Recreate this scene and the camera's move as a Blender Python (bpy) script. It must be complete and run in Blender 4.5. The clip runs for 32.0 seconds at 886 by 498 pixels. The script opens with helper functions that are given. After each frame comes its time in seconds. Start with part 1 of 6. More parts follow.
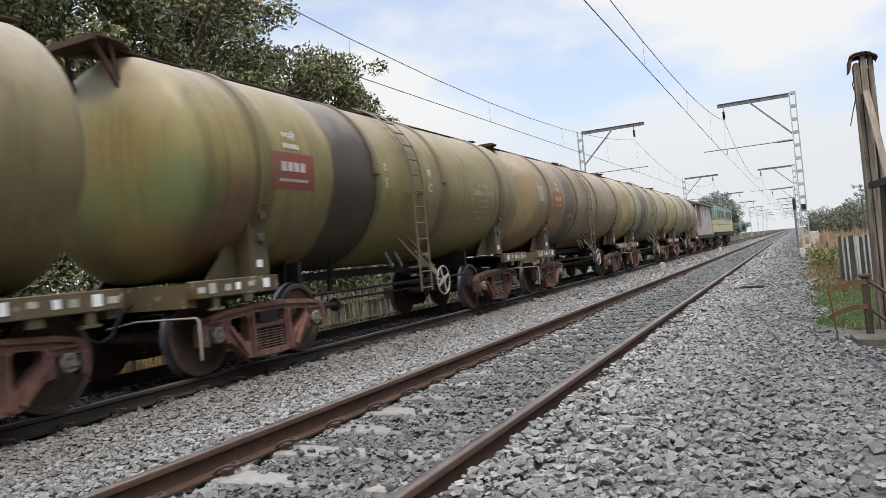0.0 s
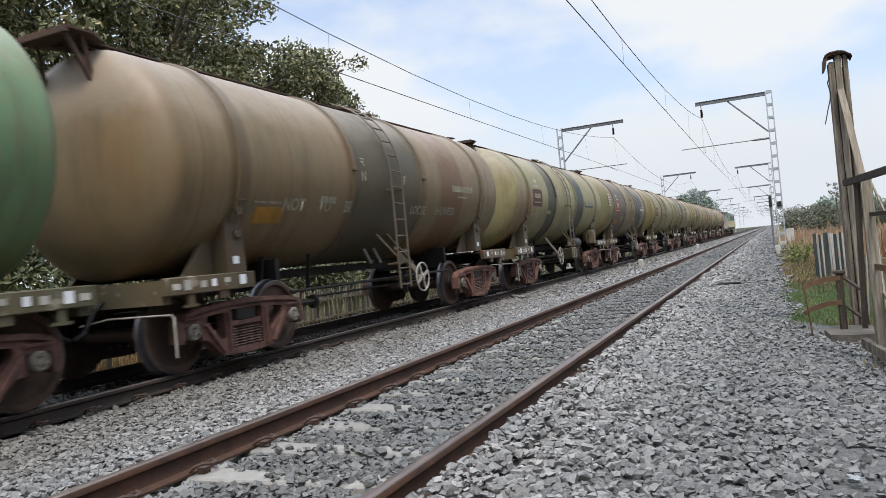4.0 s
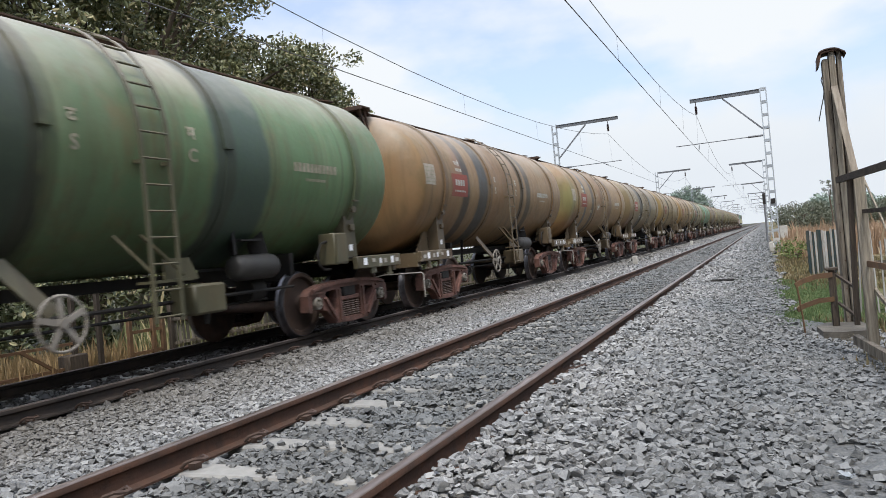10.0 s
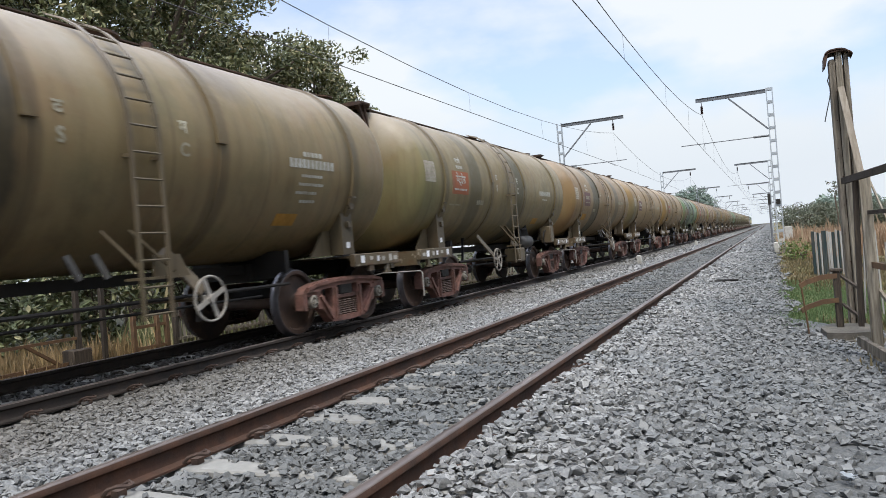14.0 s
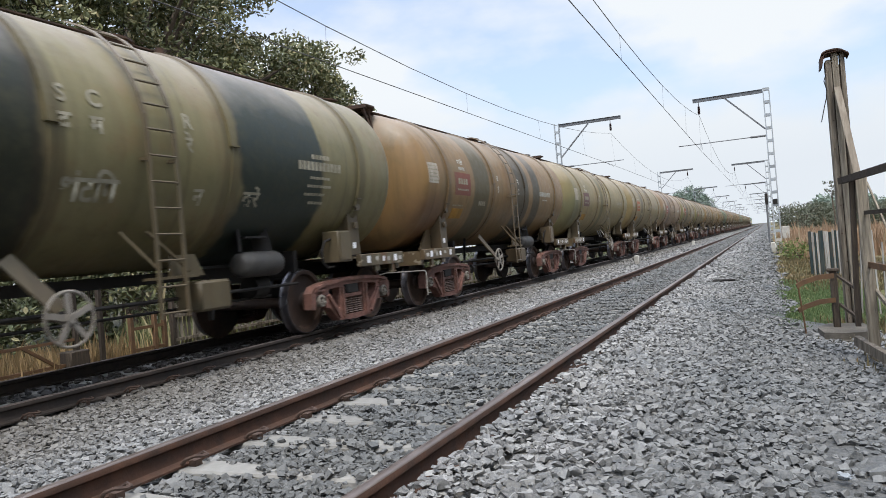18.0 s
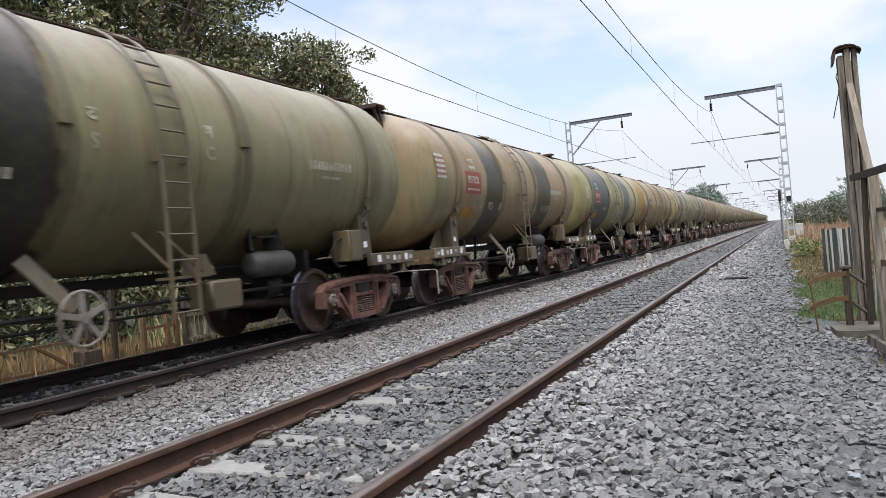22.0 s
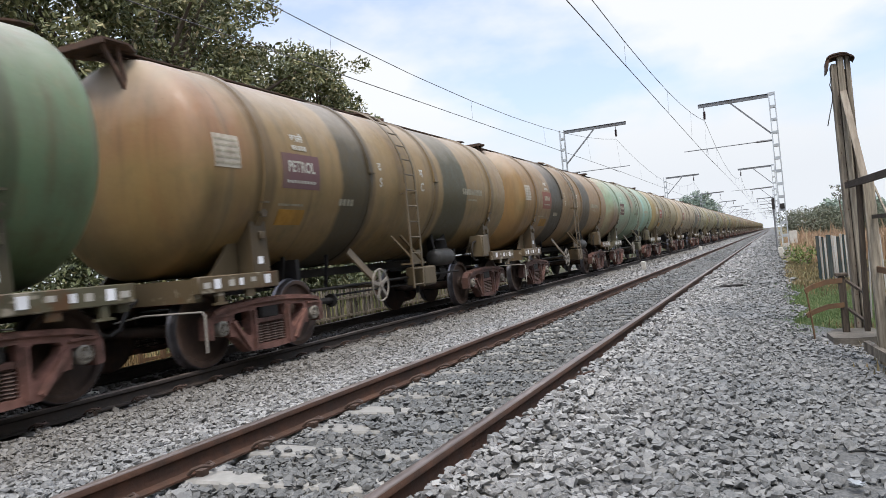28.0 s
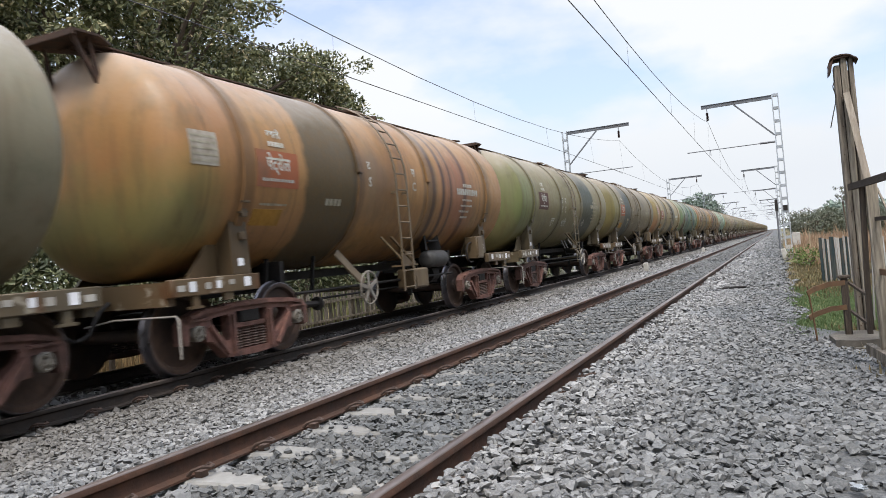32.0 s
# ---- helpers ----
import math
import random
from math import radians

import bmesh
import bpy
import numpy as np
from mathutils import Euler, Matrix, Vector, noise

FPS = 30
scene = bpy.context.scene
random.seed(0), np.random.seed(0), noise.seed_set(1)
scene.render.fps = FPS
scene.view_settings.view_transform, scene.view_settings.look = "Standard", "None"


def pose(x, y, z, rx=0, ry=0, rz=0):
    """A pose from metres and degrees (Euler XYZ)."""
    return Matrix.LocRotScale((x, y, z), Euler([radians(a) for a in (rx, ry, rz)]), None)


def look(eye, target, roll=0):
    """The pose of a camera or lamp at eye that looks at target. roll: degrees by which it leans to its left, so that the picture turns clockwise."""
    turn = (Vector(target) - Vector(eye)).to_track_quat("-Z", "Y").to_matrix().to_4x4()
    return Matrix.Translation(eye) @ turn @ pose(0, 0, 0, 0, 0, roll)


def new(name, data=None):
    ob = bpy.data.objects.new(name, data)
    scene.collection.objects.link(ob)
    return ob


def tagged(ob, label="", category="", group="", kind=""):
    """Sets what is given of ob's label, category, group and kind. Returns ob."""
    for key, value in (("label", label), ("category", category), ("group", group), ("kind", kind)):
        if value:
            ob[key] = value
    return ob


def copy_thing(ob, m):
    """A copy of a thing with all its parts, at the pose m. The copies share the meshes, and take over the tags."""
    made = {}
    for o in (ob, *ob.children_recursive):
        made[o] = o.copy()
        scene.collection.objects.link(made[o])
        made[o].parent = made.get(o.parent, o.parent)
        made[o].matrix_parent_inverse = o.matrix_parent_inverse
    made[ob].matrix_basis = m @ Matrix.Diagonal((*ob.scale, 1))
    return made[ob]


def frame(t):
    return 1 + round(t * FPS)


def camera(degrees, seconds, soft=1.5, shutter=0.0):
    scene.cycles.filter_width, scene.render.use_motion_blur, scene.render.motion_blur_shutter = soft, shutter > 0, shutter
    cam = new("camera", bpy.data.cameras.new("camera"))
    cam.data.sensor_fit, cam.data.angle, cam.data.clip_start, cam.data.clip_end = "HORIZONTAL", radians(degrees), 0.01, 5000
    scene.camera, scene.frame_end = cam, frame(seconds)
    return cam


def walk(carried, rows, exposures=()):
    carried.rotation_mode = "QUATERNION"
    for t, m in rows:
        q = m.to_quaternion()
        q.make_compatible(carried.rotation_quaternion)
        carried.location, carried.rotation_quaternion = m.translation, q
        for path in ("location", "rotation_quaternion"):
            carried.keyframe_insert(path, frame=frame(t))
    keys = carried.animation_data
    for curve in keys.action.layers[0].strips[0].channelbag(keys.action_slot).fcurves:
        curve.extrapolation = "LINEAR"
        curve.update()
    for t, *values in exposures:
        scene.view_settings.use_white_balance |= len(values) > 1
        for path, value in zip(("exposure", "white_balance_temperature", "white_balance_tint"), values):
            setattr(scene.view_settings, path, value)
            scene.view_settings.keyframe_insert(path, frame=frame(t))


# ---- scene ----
EXPO, SKY_GAIN, CLOUD, SUN_POWER, ZENITH = -0.13, 0.30, (0.915, 0.976, 1.045), 3.3, 2.6
cam = camera(62.0, 32.0, soft=0.45, shutter=0.12)
CAM_ROWS = [
    (0, -0.015, -0.033, 1.066, 0.899, 5.385, 25.597), (0.5, -0.026, -0.023, 1.066, 1.028, 5.503, 25.299), (1, -0.032, -0.018, 1.059, 1.017, 5.234, 25.235),
    (1.5, -0.031, -0.025, 1.060, 0.781, 5.154, 25.138), (2, -0.027, -0.014, 1.058, 0.750, 5.056, 24.487), (2.5, -0.022, -0.015, 1.059, 0.642, 5.147, 24.146),
    (3, -0.023, -0.015, 1.059, 0.633, 5.309, 23.883), (3.5, -0.020, -0.017, 1.060, 0.581, 5.361, 24.157), (5.5, -0.007, -0.013, 1.054, 0.304, 5.295, 23.457),
    (6, -0.009, -0.013, 1.057, 0.368, 5.090, 23.746), (6.5, -0.007, -0.010, 1.059, 0.678, 5.186, 23.643), (7, -0.006, -0.010, 1.054, 0.175, 4.774, 23.728),
    (7.5, -0.005, -0.004, 1.050, -0.070, 4.746, 23.832), (8, -0.001, -0.005, 1.056, -0.187, 5.313, 23.869), (8.5, -0.003, -0.006, 1.055, 0.175, 5.228, 24.057),
    (9, -0.004, -0.004, 1.052, 0.110, 5.038, 23.909), (9.5, -0.007, -0.002, 1.053, 0.039, 5.015, 23.817), (10, -0.009, 0.002, 1.056, 0.164, 5.198, 23.633),
    (10.5, -0.009, -0.002, 1.053, 0.357, 5.272, 23.901), (11, -0.013, -0.005, 1.053, 0.228, 4.987, 24.012), (11.5, -0.009, -0.000, 1.054, 0.135, 5.081, 24.241),
    (12, -0.009, -0.002, 1.054, -0.026, 4.951, 24.538), (12.5, -0.010, -0.000, 1.053, -0.186, 4.865, 24.367), (13, -0.004, -0.002, 1.054, 0.163, 4.752, 24.429),
    (13.5, -0.006, 0.002, 1.055, 0.004, 4.506, 23.989), (14, -0.006, 0.001, 1.053, 0.033, 4.724, 23.945), (14.5, -0.001, -0.005, 1.055, -0.212, 4.666, 23.871),
    (16.5, -0.003, 0.003, 1.060, 0.163, 5.057, 23.382), (17, -0.004, 0.000, 1.056, 0.173, 4.849, 23.402), (17.5, -0.004, -0.003, 1.055, 0.073, 4.890, 23.528),
    (18, -0.003, -0.003, 1.058, 0.048, 4.834, 23.765), (18.5, -0.005, 0.002, 1.058, 0.046, 4.575, 23.626), (19, 0.000, -0.000, 1.056, 0.098, 4.626, 23.947),
    (19.5, 0.002, 0.002, 1.061, 0.070, 4.894, 23.898), (20, 0.006, 0.000, 1.057, 0.044, 4.879, 24.386), (20.5, 0.007, 0.002, 1.057, -0.190, 5.014, 24.401),
    (21, 0.013, 0.004, 1.062, -0.200, 5.154, 24.392), (21.5, 0.019, 0.008, 1.062, 0.021, 5.118, 24.432), (22, 0.025, 0.009, 1.061, 0.010, 5.049, 24.675),
    (22.5, 0.021, 0.009, 1.059, -0.273, 4.993, 24.592), (23, 0.005, 0.007, 1.052, 0.067, 4.908, 24.649), (23.5, -0.001, 0.009, 1.056, 0.403, 5.035, 24.809),
    (24, 0.001, 0.008, 1.056, 0.478, 5.398, 24.973), (24.5, 0.007, 0.009, 1.054, 0.320, 5.194, 24.595), (26.5, -0.000, 0.010, 1.064, 0.349, 5.204, 24.392),
    (27, 0.002, 0.006, 1.060, 0.839, 5.677, 24.934), (27.5, 0.005, 0.013, 1.061, 0.567, 5.200, 24.926), (28, -0.001, 0.009, 1.061, 0.658, 5.282, 24.259),
    (28.5, -0.001, 0.012, 1.061, 0.488, 5.086, 24.425), (29, -0.007, 0.013, 1.063, 0.689, 5.227, 24.108), (29.5, 0.004, 0.018, 1.060, 0.268, 5.406, 24.424),
    (30, 0.002, 0.018, 1.063, 0.128, 5.391, 24.577), (30.5, 0.003, 0.018, 1.061, 0.208, 5.356, 24.567), (31, 0.010, 0.018, 1.061, 0.468, 5.612, 24.600),
    (31.5, 0.007, 0.023, 1.063, 0.617, 5.261, 24.285), (32, 0.007, 0.024, 1.064, 0.732, 5.126, 24.462),
]
walk(cam, [(t, pose(x, y, z, 90 + p, r, w)) for t, x, y, z, p, r, w in CAM_ROWS],
     exposures=[(0.0, EXPO - 0.12, 6750, 11), (3.0, EXPO - 0.12, 6550, 10), (7.0, EXPO - 0.12, 6500, 10), (9.0, EXPO - 0.06, 6500, 10), (13.0, EXPO - 0.06, 6400, 9), (18.0, EXPO - 0.08, 6450, 9.5),
                (20.5, EXPO - 0.02, 6550, 11), (24.0, EXPO, 6480, 10.5), (27.0, EXPO, 6520, 11), (30.0, EXPO, 6640, 11.5), (32.0, EXPO, 6600, 11)])

# ---- world and sun ----
SUN_EL, SUN_AZ = 60, 154
world = bpy.data.worlds.new("sky")
scene.world = world
world.use_nodes = True
wt = world.node_tree
wt.nodes.clear()


def wnode(kind, **values):
    n = wt.nodes.new(kind)
    for k, v in values.items():
        n.inputs[k].default_value = v
    return n


sky = wt.nodes.new("ShaderNodeTexSky")
sky.sky_type, sky.sun_disc = "NISHITA", False
sky.sun_elevation, sky.sun_rotation = radians(SUN_EL), radians(SUN_AZ)
sky.air_density, sky.dust_density, sky.ozone_density = 1.0, 2.5, 1.5
coord = wt.nodes.new("ShaderNodeTexCoord")
stretch = wt.nodes.new("ShaderNodeMapping")
stretch.inputs["Scale"].default_value = (1.0, 1.0, 2.2)
stretch.inputs["Location"].default_value = (0.35, 0.1, 0.0)
stretch.inputs["Rotation"].default_value = (0.0, 0.0, radians(-11))
cloud = wnode("ShaderNodeTexNoise", Scale=3.0, Detail=6.0, Roughness=0.5)
ramp = wt.nodes.new("ShaderNodeValToRGB")
ramp.color_ramp.elements[0].position, ramp.color_ramp.elements[1].position = 0.44, 0.58
split = wt.nodes.new("ShaderNodeSeparateXYZ")
haze = wnode("ShaderNodeMapRange", **{"From Min": 0.07, "From Max": 0.20, "To Min": 1.0, "To Max": 0.54})
veil = wt.nodes.new("ShaderNodeMix")
veil.data_type = "RGBA"
veil.inputs["B"].default_value = (*CLOUD, 1)
scaled = wt.nodes.new("ShaderNodeVectorMath")
scaled.operation = "MULTIPLY"
scaled.inputs[1].default_value = (SKY_GAIN * 0.78, SKY_GAIN * 0.93, SKY_GAIN * 1.1)
mix = wt.nodes.new("ShaderNodeMix")
mix.data_type = "RGBA"
mix.inputs["B"].default_value = (CLOUD[0] * 1.3, CLOUD[1] * 1.25, CLOUD[2] * 1.18, 1)
zenith = wnode("ShaderNodeMapRange", **{"From Min": 0.42, "From Max": 0.95, "To Min": 1.0, "To Max": ZENITH})
back = wnode("ShaderNodeBackground", Strength=1.0)
wout = wt.nodes.new("ShaderNodeOutputWorld")
for a, b in ((coord.outputs["Generated"], stretch.inputs["Vector"]), (stretch.outputs[0], cloud.inputs["Vector"]),
             (cloud.outputs[0], ramp.inputs[0]), (coord.outputs["Generated"], split.inputs[0]), (split.outputs["Z"], haze.inputs[0]),
             (ramp.outputs[0], mix.inputs["Factor"]), (haze.outputs[0], veil.inputs["Factor"]), (sky.outputs[0], scaled.inputs[0]),
             (scaled.outputs[0], mix.inputs["A"]), (mix.outputs["Result"], veil.inputs["A"]), (veil.outputs["Result"], back.inputs[0]),
             (split.outputs["Z"], zenith.inputs[0]), (zenith.outputs[0], back.inputs[1]), (back.outputs[0], wout.inputs[0])):
    wt.links.new(a, b)

sun = new("sun", bpy.data.lights.new("sun", "SUN"))
sun.data.energy, sun.data.angle, sun.data.color = SUN_POWER, radians(16), (1.0, 0.945, 0.865)
sun.matrix_world = look((0, 0, 40), (-40 * math.sin(radians(SUN_AZ)), -40 * math.cos(radians(SUN_AZ)), 40 - 40 * math.tan(radians(SUN_EL))))


# ---- materials ----
def rgb(h):
    c = [int(h[i:i + 2], 16) / 255 for i in (0, 2, 4)]
    return [x / 12.92 if x <= 0.04045 else ((x + 0.055) / 1.055) ** 2.4 for x in c] + [1.0]


class Nodes:
    """A short way to write node trees."""

    def __init__(self, name):
        self.m = bpy.data.materials.new(name)
        self.m.use_nodes = True
        self.t = self.m.node_tree
        self.bsdf = self.t.nodes["Principled BSDF"]

    def add(self, kind, ins=None, **props):
        n = self.t.nodes.new(kind)
        for k, v in props.items():
            if k == "operation":
                n.operation = v
            elif k == "data_type":
                n.data_type = v
            elif k == "blend_type":
                n.blend_type = v
        for k, v in (ins or {}).items():
            if hasattr(v, "is_linked"):
                self.t.links.new(v, n.inputs[k])
            else:
                n.inputs[k].default_value = v
        return n

    def noise(self, vec, scale, detail=4.0, rough=0.55):
        return self.add("ShaderNodeTexNoise", {"Vector": vec, "Scale": scale, "Detail": detail, "Roughness": rough}).outputs[0]

    def mapped(self, vec, scale):
        return self.add("ShaderNodeMapping", {"Vector": vec, "Scale": scale}).outputs[0]

    def span(self, v, a, b, lo=0.0, hi=1.0):
        return self.add("ShaderNodeMapRange", {"Value": v, "From Min": a, "From Max": b, "To Min": lo, "To Max": hi}).outputs[0]

    def math(self, op, a, b=0.0):
        return self.add("ShaderNodeMath", {0: a, 1: b}, operation=op).outputs[0]

    def mix(self, f, a, b, blend="MIX"):
        return self.add("ShaderNodeMix", {"Factor": f, "A": a, "B": b}, data_type="RGBA", blend_type=blend).outputs["Result"]

    def bump(self, height, strength, dist=0.01):
        self.t.links.new(self.add("ShaderNodeBump", {"Height": height, "Strength": strength, "Distance": dist}).outputs[0], self.bsdf.inputs["Normal"])

    def done(self, col, rough, metal=0.0, spec=0.5):
        for k, v in (("Base Color", col), ("Roughness", rough), ("Metallic", metal), ("Specular IOR Level", spec)):
            if hasattr(v, "is_linked"):
                self.t.links.new(v, self.bsdf.inputs[k])
            else:
                self.bsdf.inputs[k].default_value = v
        return self.m


def surf(name, c1, c2, scale=6.0, rough=0.7, bump=0.3, metal=0.0, stretch=(1, 1, 1), c3=None, big=0.8, spec=0.4, space="Object", vary=0.12):
    """A surface of two mottled colours with fine grain, larger stains and a little difference from piece to piece."""
    n = Nodes(name)
    vec = n.mapped(n.add("ShaderNodeTexCoord").outputs[space], stretch)
    fine = n.noise(vec, scale, 6.0, 0.6)
    wide = n.noise(vec, big, 3.0)
    col = n.mix(n.span(fine, 0.35, 0.68), rgb(c1), rgb(c2))
    col = n.mix(n.span(wide, 0.45, 0.7, 0.0, 0.75), col, rgb(c3 or c2))
    if vary:
        rnd = n.add("ShaderNodeObjectInfo").outputs["Random"]
        k = n.span(rnd, 0, 1, 1 - vary, 1 + vary)
        col = n.mix(1.0, col, n.add("ShaderNodeCombineXYZ", {0: k, 1: k, 2: k}).outputs[0], "MULTIPLY")
    n.bump(n.noise(vec, scale * 3, 5.0, 0.65), bump, 0.01)
    return n.done(col, n.span(fine, 0.3, 0.7, rough - 0.08, rough + 0.1), metal, spec)


def stone_mat(name, dark, mid, light, island=True):
    """Crushed stone: each stone its own grey, browner with dust beside the far track."""
    n = Nodes(name)
    geo = n.add("ShaderNodeNewGeometry")
    pos = geo.outputs["Position"]
    rnd = geo.outputs["Random Per Island"] if island else n.add("ShaderNodeTexVoronoi", {"Vector": pos, "Scale": 15.0}).outputs["Color"]
    col = n.add("ShaderNodeValToRGB")
    els = col.color_ramp.elements
    els[0].color, els[1].color = rgb(dark), rgb(light)
    e = els.new(0.45)
    e.color = rgb(mid)
    n.t.links.new(rnd, col.inputs[0])
    col = col.outputs[0]
    fine = n.noise(pos, 60.0, 5.0, 0.65)
    col = n.mix(n.span(fine, 0.3, 0.75, 0.0, 0.5), col, rgb("b4b0aa"))
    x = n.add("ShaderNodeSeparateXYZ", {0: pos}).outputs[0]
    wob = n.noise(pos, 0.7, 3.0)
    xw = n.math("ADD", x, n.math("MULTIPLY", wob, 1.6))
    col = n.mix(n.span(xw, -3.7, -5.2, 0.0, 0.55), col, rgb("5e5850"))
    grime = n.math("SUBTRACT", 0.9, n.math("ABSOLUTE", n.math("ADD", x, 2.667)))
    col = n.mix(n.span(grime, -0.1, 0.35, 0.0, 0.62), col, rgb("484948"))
    # Near black under the train: oily dirt, with the train's shade painted in.
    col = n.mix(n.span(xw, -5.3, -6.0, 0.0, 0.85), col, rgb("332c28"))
    col = n.mix(n.span(n.math("ADD", x, n.math("MULTIPLY", wob, 0.8)), -0.95, -0.2, 0.0, 0.42), col, rgb("46494a"))
    patch = n.noise(pos, 0.55, 2.0)
    col = n.mix(n.span(patch, 0.5, 0.68, 0.0, 0.35), col, rgb("65696c"))
    n.bump(n.noise(pos, 90.0, 5.0, 0.7) if island else n.add("ShaderNodeTexVoronoi", {"Vector": pos, "Scale": 15.0}).outputs["Distance"], 0.6 if island else 0.9, 0.008 if island else 0.03)
    return n.done(col, 0.85, 0.0, 0.3)


def leaf_mat(name, c1, c2, c3):
    n = Nodes(name)
    geo = n.add("ShaderNodeNewGeometry")
    rnd = geo.outputs["Random Per Island"]
    col = n.mix(n.span(rnd, 0.0, 0.7), rgb(c1), rgb(c2))
    col = n.mix(n.span(rnd, 0.86, 0.97), col, rgb(c3))
    col = n.mix(n.span(n.noise(geo.outputs["Position"], 0.5, 3.0), 0.4, 0.7, 0.0, 0.4), col, rgb(c1))
    n.bump(n.noise(geo.outputs["Position"], 40.0, 2.0), 0.2, 0.01)
    return n.done(col, 0.5, 0.0, 0.4)


def ground_mat(name):
    n = Nodes(name)
    pos = n.add("ShaderNodeNewGeometry").outputs["Position"]
    sep = n.add("ShaderNodeSeparateXYZ", {0: pos})
    x = sep.outputs[0]
    w = n.noise(pos, 0.6, 4.0)
    soil = n.mix(n.span(n.noise(pos, 5.0, 6.0, 0.65), 0.35, 0.7), rgb("5c5040"), rgb("7c6e58"))
    grass = n.mix(n.span(n.noise(pos, 9.0, 5.0, 0.7), 0.35, 0.65), rgb("434b2a"), rgb("6c6842"))
    col = n.mix(n.span(w, 0.42, 0.62), soil, grass)
    col = n.mix(n.span(n.math("ADD", x, n.math("MULTIPLY", w, 2.0)), -12.0, -13.5, 0.0, 0.8), col, rgb("33352a"))
    n.bump(n.noise(pos, 14.0, 6.0, 0.7), 0.8, 0.04)
    return n.done(col, 0.95, 0.0, 0.2)


def warm(h, dust="7a7262", k=0.3):
    """A paint with a share of the road dust that lies on it."""
    return [(x + (y - x) * k) * g for x, y, g in zip(rgb(h)[:3], rgb(dust), (1.15, 1.01, 0.89))] + [1.0]


def paint(name, base, blot, bands, spots=(), peel=False, rusty=0.3):
    """Sun-bleached tank paint with blotches, darker painted bands with ragged edges, streaks and grime."""
    n = Nodes(name)
    obj = n.add("ShaderNodeTexCoord").outputs["Object"]
    shift = n.add("ShaderNodeVectorMath", {0: obj, 1: [random.uniform(-40, 40) for _ in range(3)]}, operation="ADD").outputs[0]
    sep = n.add("ShaderNodeSeparateXYZ", {0: obj})
    y, z = sep.outputs[1], sep.outputs[2]
    wide = n.noise(shift, 0.55, 3.0, 0.5)
    fine = n.noise(shift, 7.0, 7.0, 0.65)
    col = n.mix(n.span(wide, 0.45, 0.72, 0.0, 0.7), warm(base), warm(blot))
    mottle = n.noise(n.mapped(shift, (1.0, 0.8, 0.7)), 1.5, 6.0, 0.68)
    col = n.mix(n.span(mottle, 0.52, 0.66, 0.0, rusty), col, rgb("7a583a"))
    col = n.mix(n.span(mottle, 0.47, 0.34, 0.0, rusty), col, rgb("4c5038"))
    edge = n.math("MULTIPLY", n.math("SUBTRACT", n.noise(shift, 1.6, 4.0), 0.5), 0.7)
    for cy, cz, r, c in spots:
        dy, dz = n.math("SUBTRACT", y, cy), n.math("SUBTRACT", z, cz)
        d = n.math("SQRT", n.math("ADD", n.math("MULTIPLY", dy, dy), n.math("MULTIPLY", dz, dz)))
        d = n.math("ADD", d, n.math("MULTIPLY", edge, 1.2))
        col = n.mix(n.span(d, r, r * 0.3, 0.0, 0.85), col, warm(c))
    streak = n.noise(n.mapped(shift, (5.0, 5.0, 0.45)), 1.0, 5.0, 0.6)
    col = n.mix(n.span(streak, 0.5, 0.72, 0.0, 0.5), col, rgb("5a4c36"))
    seam = n.math("ABSOLUTE", n.math("SUBTRACT", n.math("FRACT", n.math("ADD", n.math("DIVIDE", y, 1.78), 0.31)), 0.5))
    col = n.mix(n.span(seam, 0.016, 0.003, 0.0, 0.38), col, rgb("3a3226"))
    around = n.noise(n.mapped(shift, (0.3, 4.0, 0.3)), 1.0, 4.0, 0.6)
    col = n.mix(n.span(around, 0.5, 0.7, 0.0, 0.22), col, rgb("413a2a"))
    wash = n.noise(n.mapped(shift, (0.4, 2.2, 0.25)), 1.0, 4.0, 0.6)
    col = n.mix(n.span(wash, 0.54, 0.74, 0.0, 0.12), col, rgb("a09a7c"))
    col = n.mix(n.span(fine, 0.55, 0.8, 0.0, 0.25), col, rgb("8a7a58"))
    for lo, hi, c in bands:
        d = n.math("ABSOLUTE", n.math("SUBTRACT", n.math("ADD", y, n.math("MULTIPLY", edge, min(1.0, (hi - lo) * 0.35))), (lo + hi) / 2))
        col = n.mix(n.span(d, (hi - lo) / 2 + 0.05, (hi - lo) / 2 - 0.05, 0.0, 0.95), col, n.mix(n.span(fine, 0.45, 0.75, 0.0, 0.15), [v * 0.8 for v in rgb(c)[:3]] + [1.0], warm(base)))
    # Paler towards the top: dust, with the sky's sheen put into its colour.
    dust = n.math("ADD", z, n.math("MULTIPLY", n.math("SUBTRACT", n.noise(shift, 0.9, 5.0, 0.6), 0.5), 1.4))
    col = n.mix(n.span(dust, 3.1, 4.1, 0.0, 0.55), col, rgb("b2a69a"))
    # Dark rings at the straps: rust, with the straps' shadow lines painted in.
    strap_shade = n.noise(n.mapped(shift, (1.2, 1.2, 0.6)), 2.4, 4.0, 0.6)
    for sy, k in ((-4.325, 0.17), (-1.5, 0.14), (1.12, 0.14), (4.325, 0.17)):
        near = n.math("SUBTRACT", n.math("ABSOLUTE", n.math("SUBTRACT", y, sy)), n.math("MULTIPLY", strap_shade, 0.12))
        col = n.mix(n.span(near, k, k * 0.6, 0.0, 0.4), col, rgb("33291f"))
    chips = n.noise(shift, 26.0, 3.0, 0.5)
    col = n.mix(n.span(chips, 0.74, 0.78, 0.0, 0.7), col, rgb("4a2f22"))
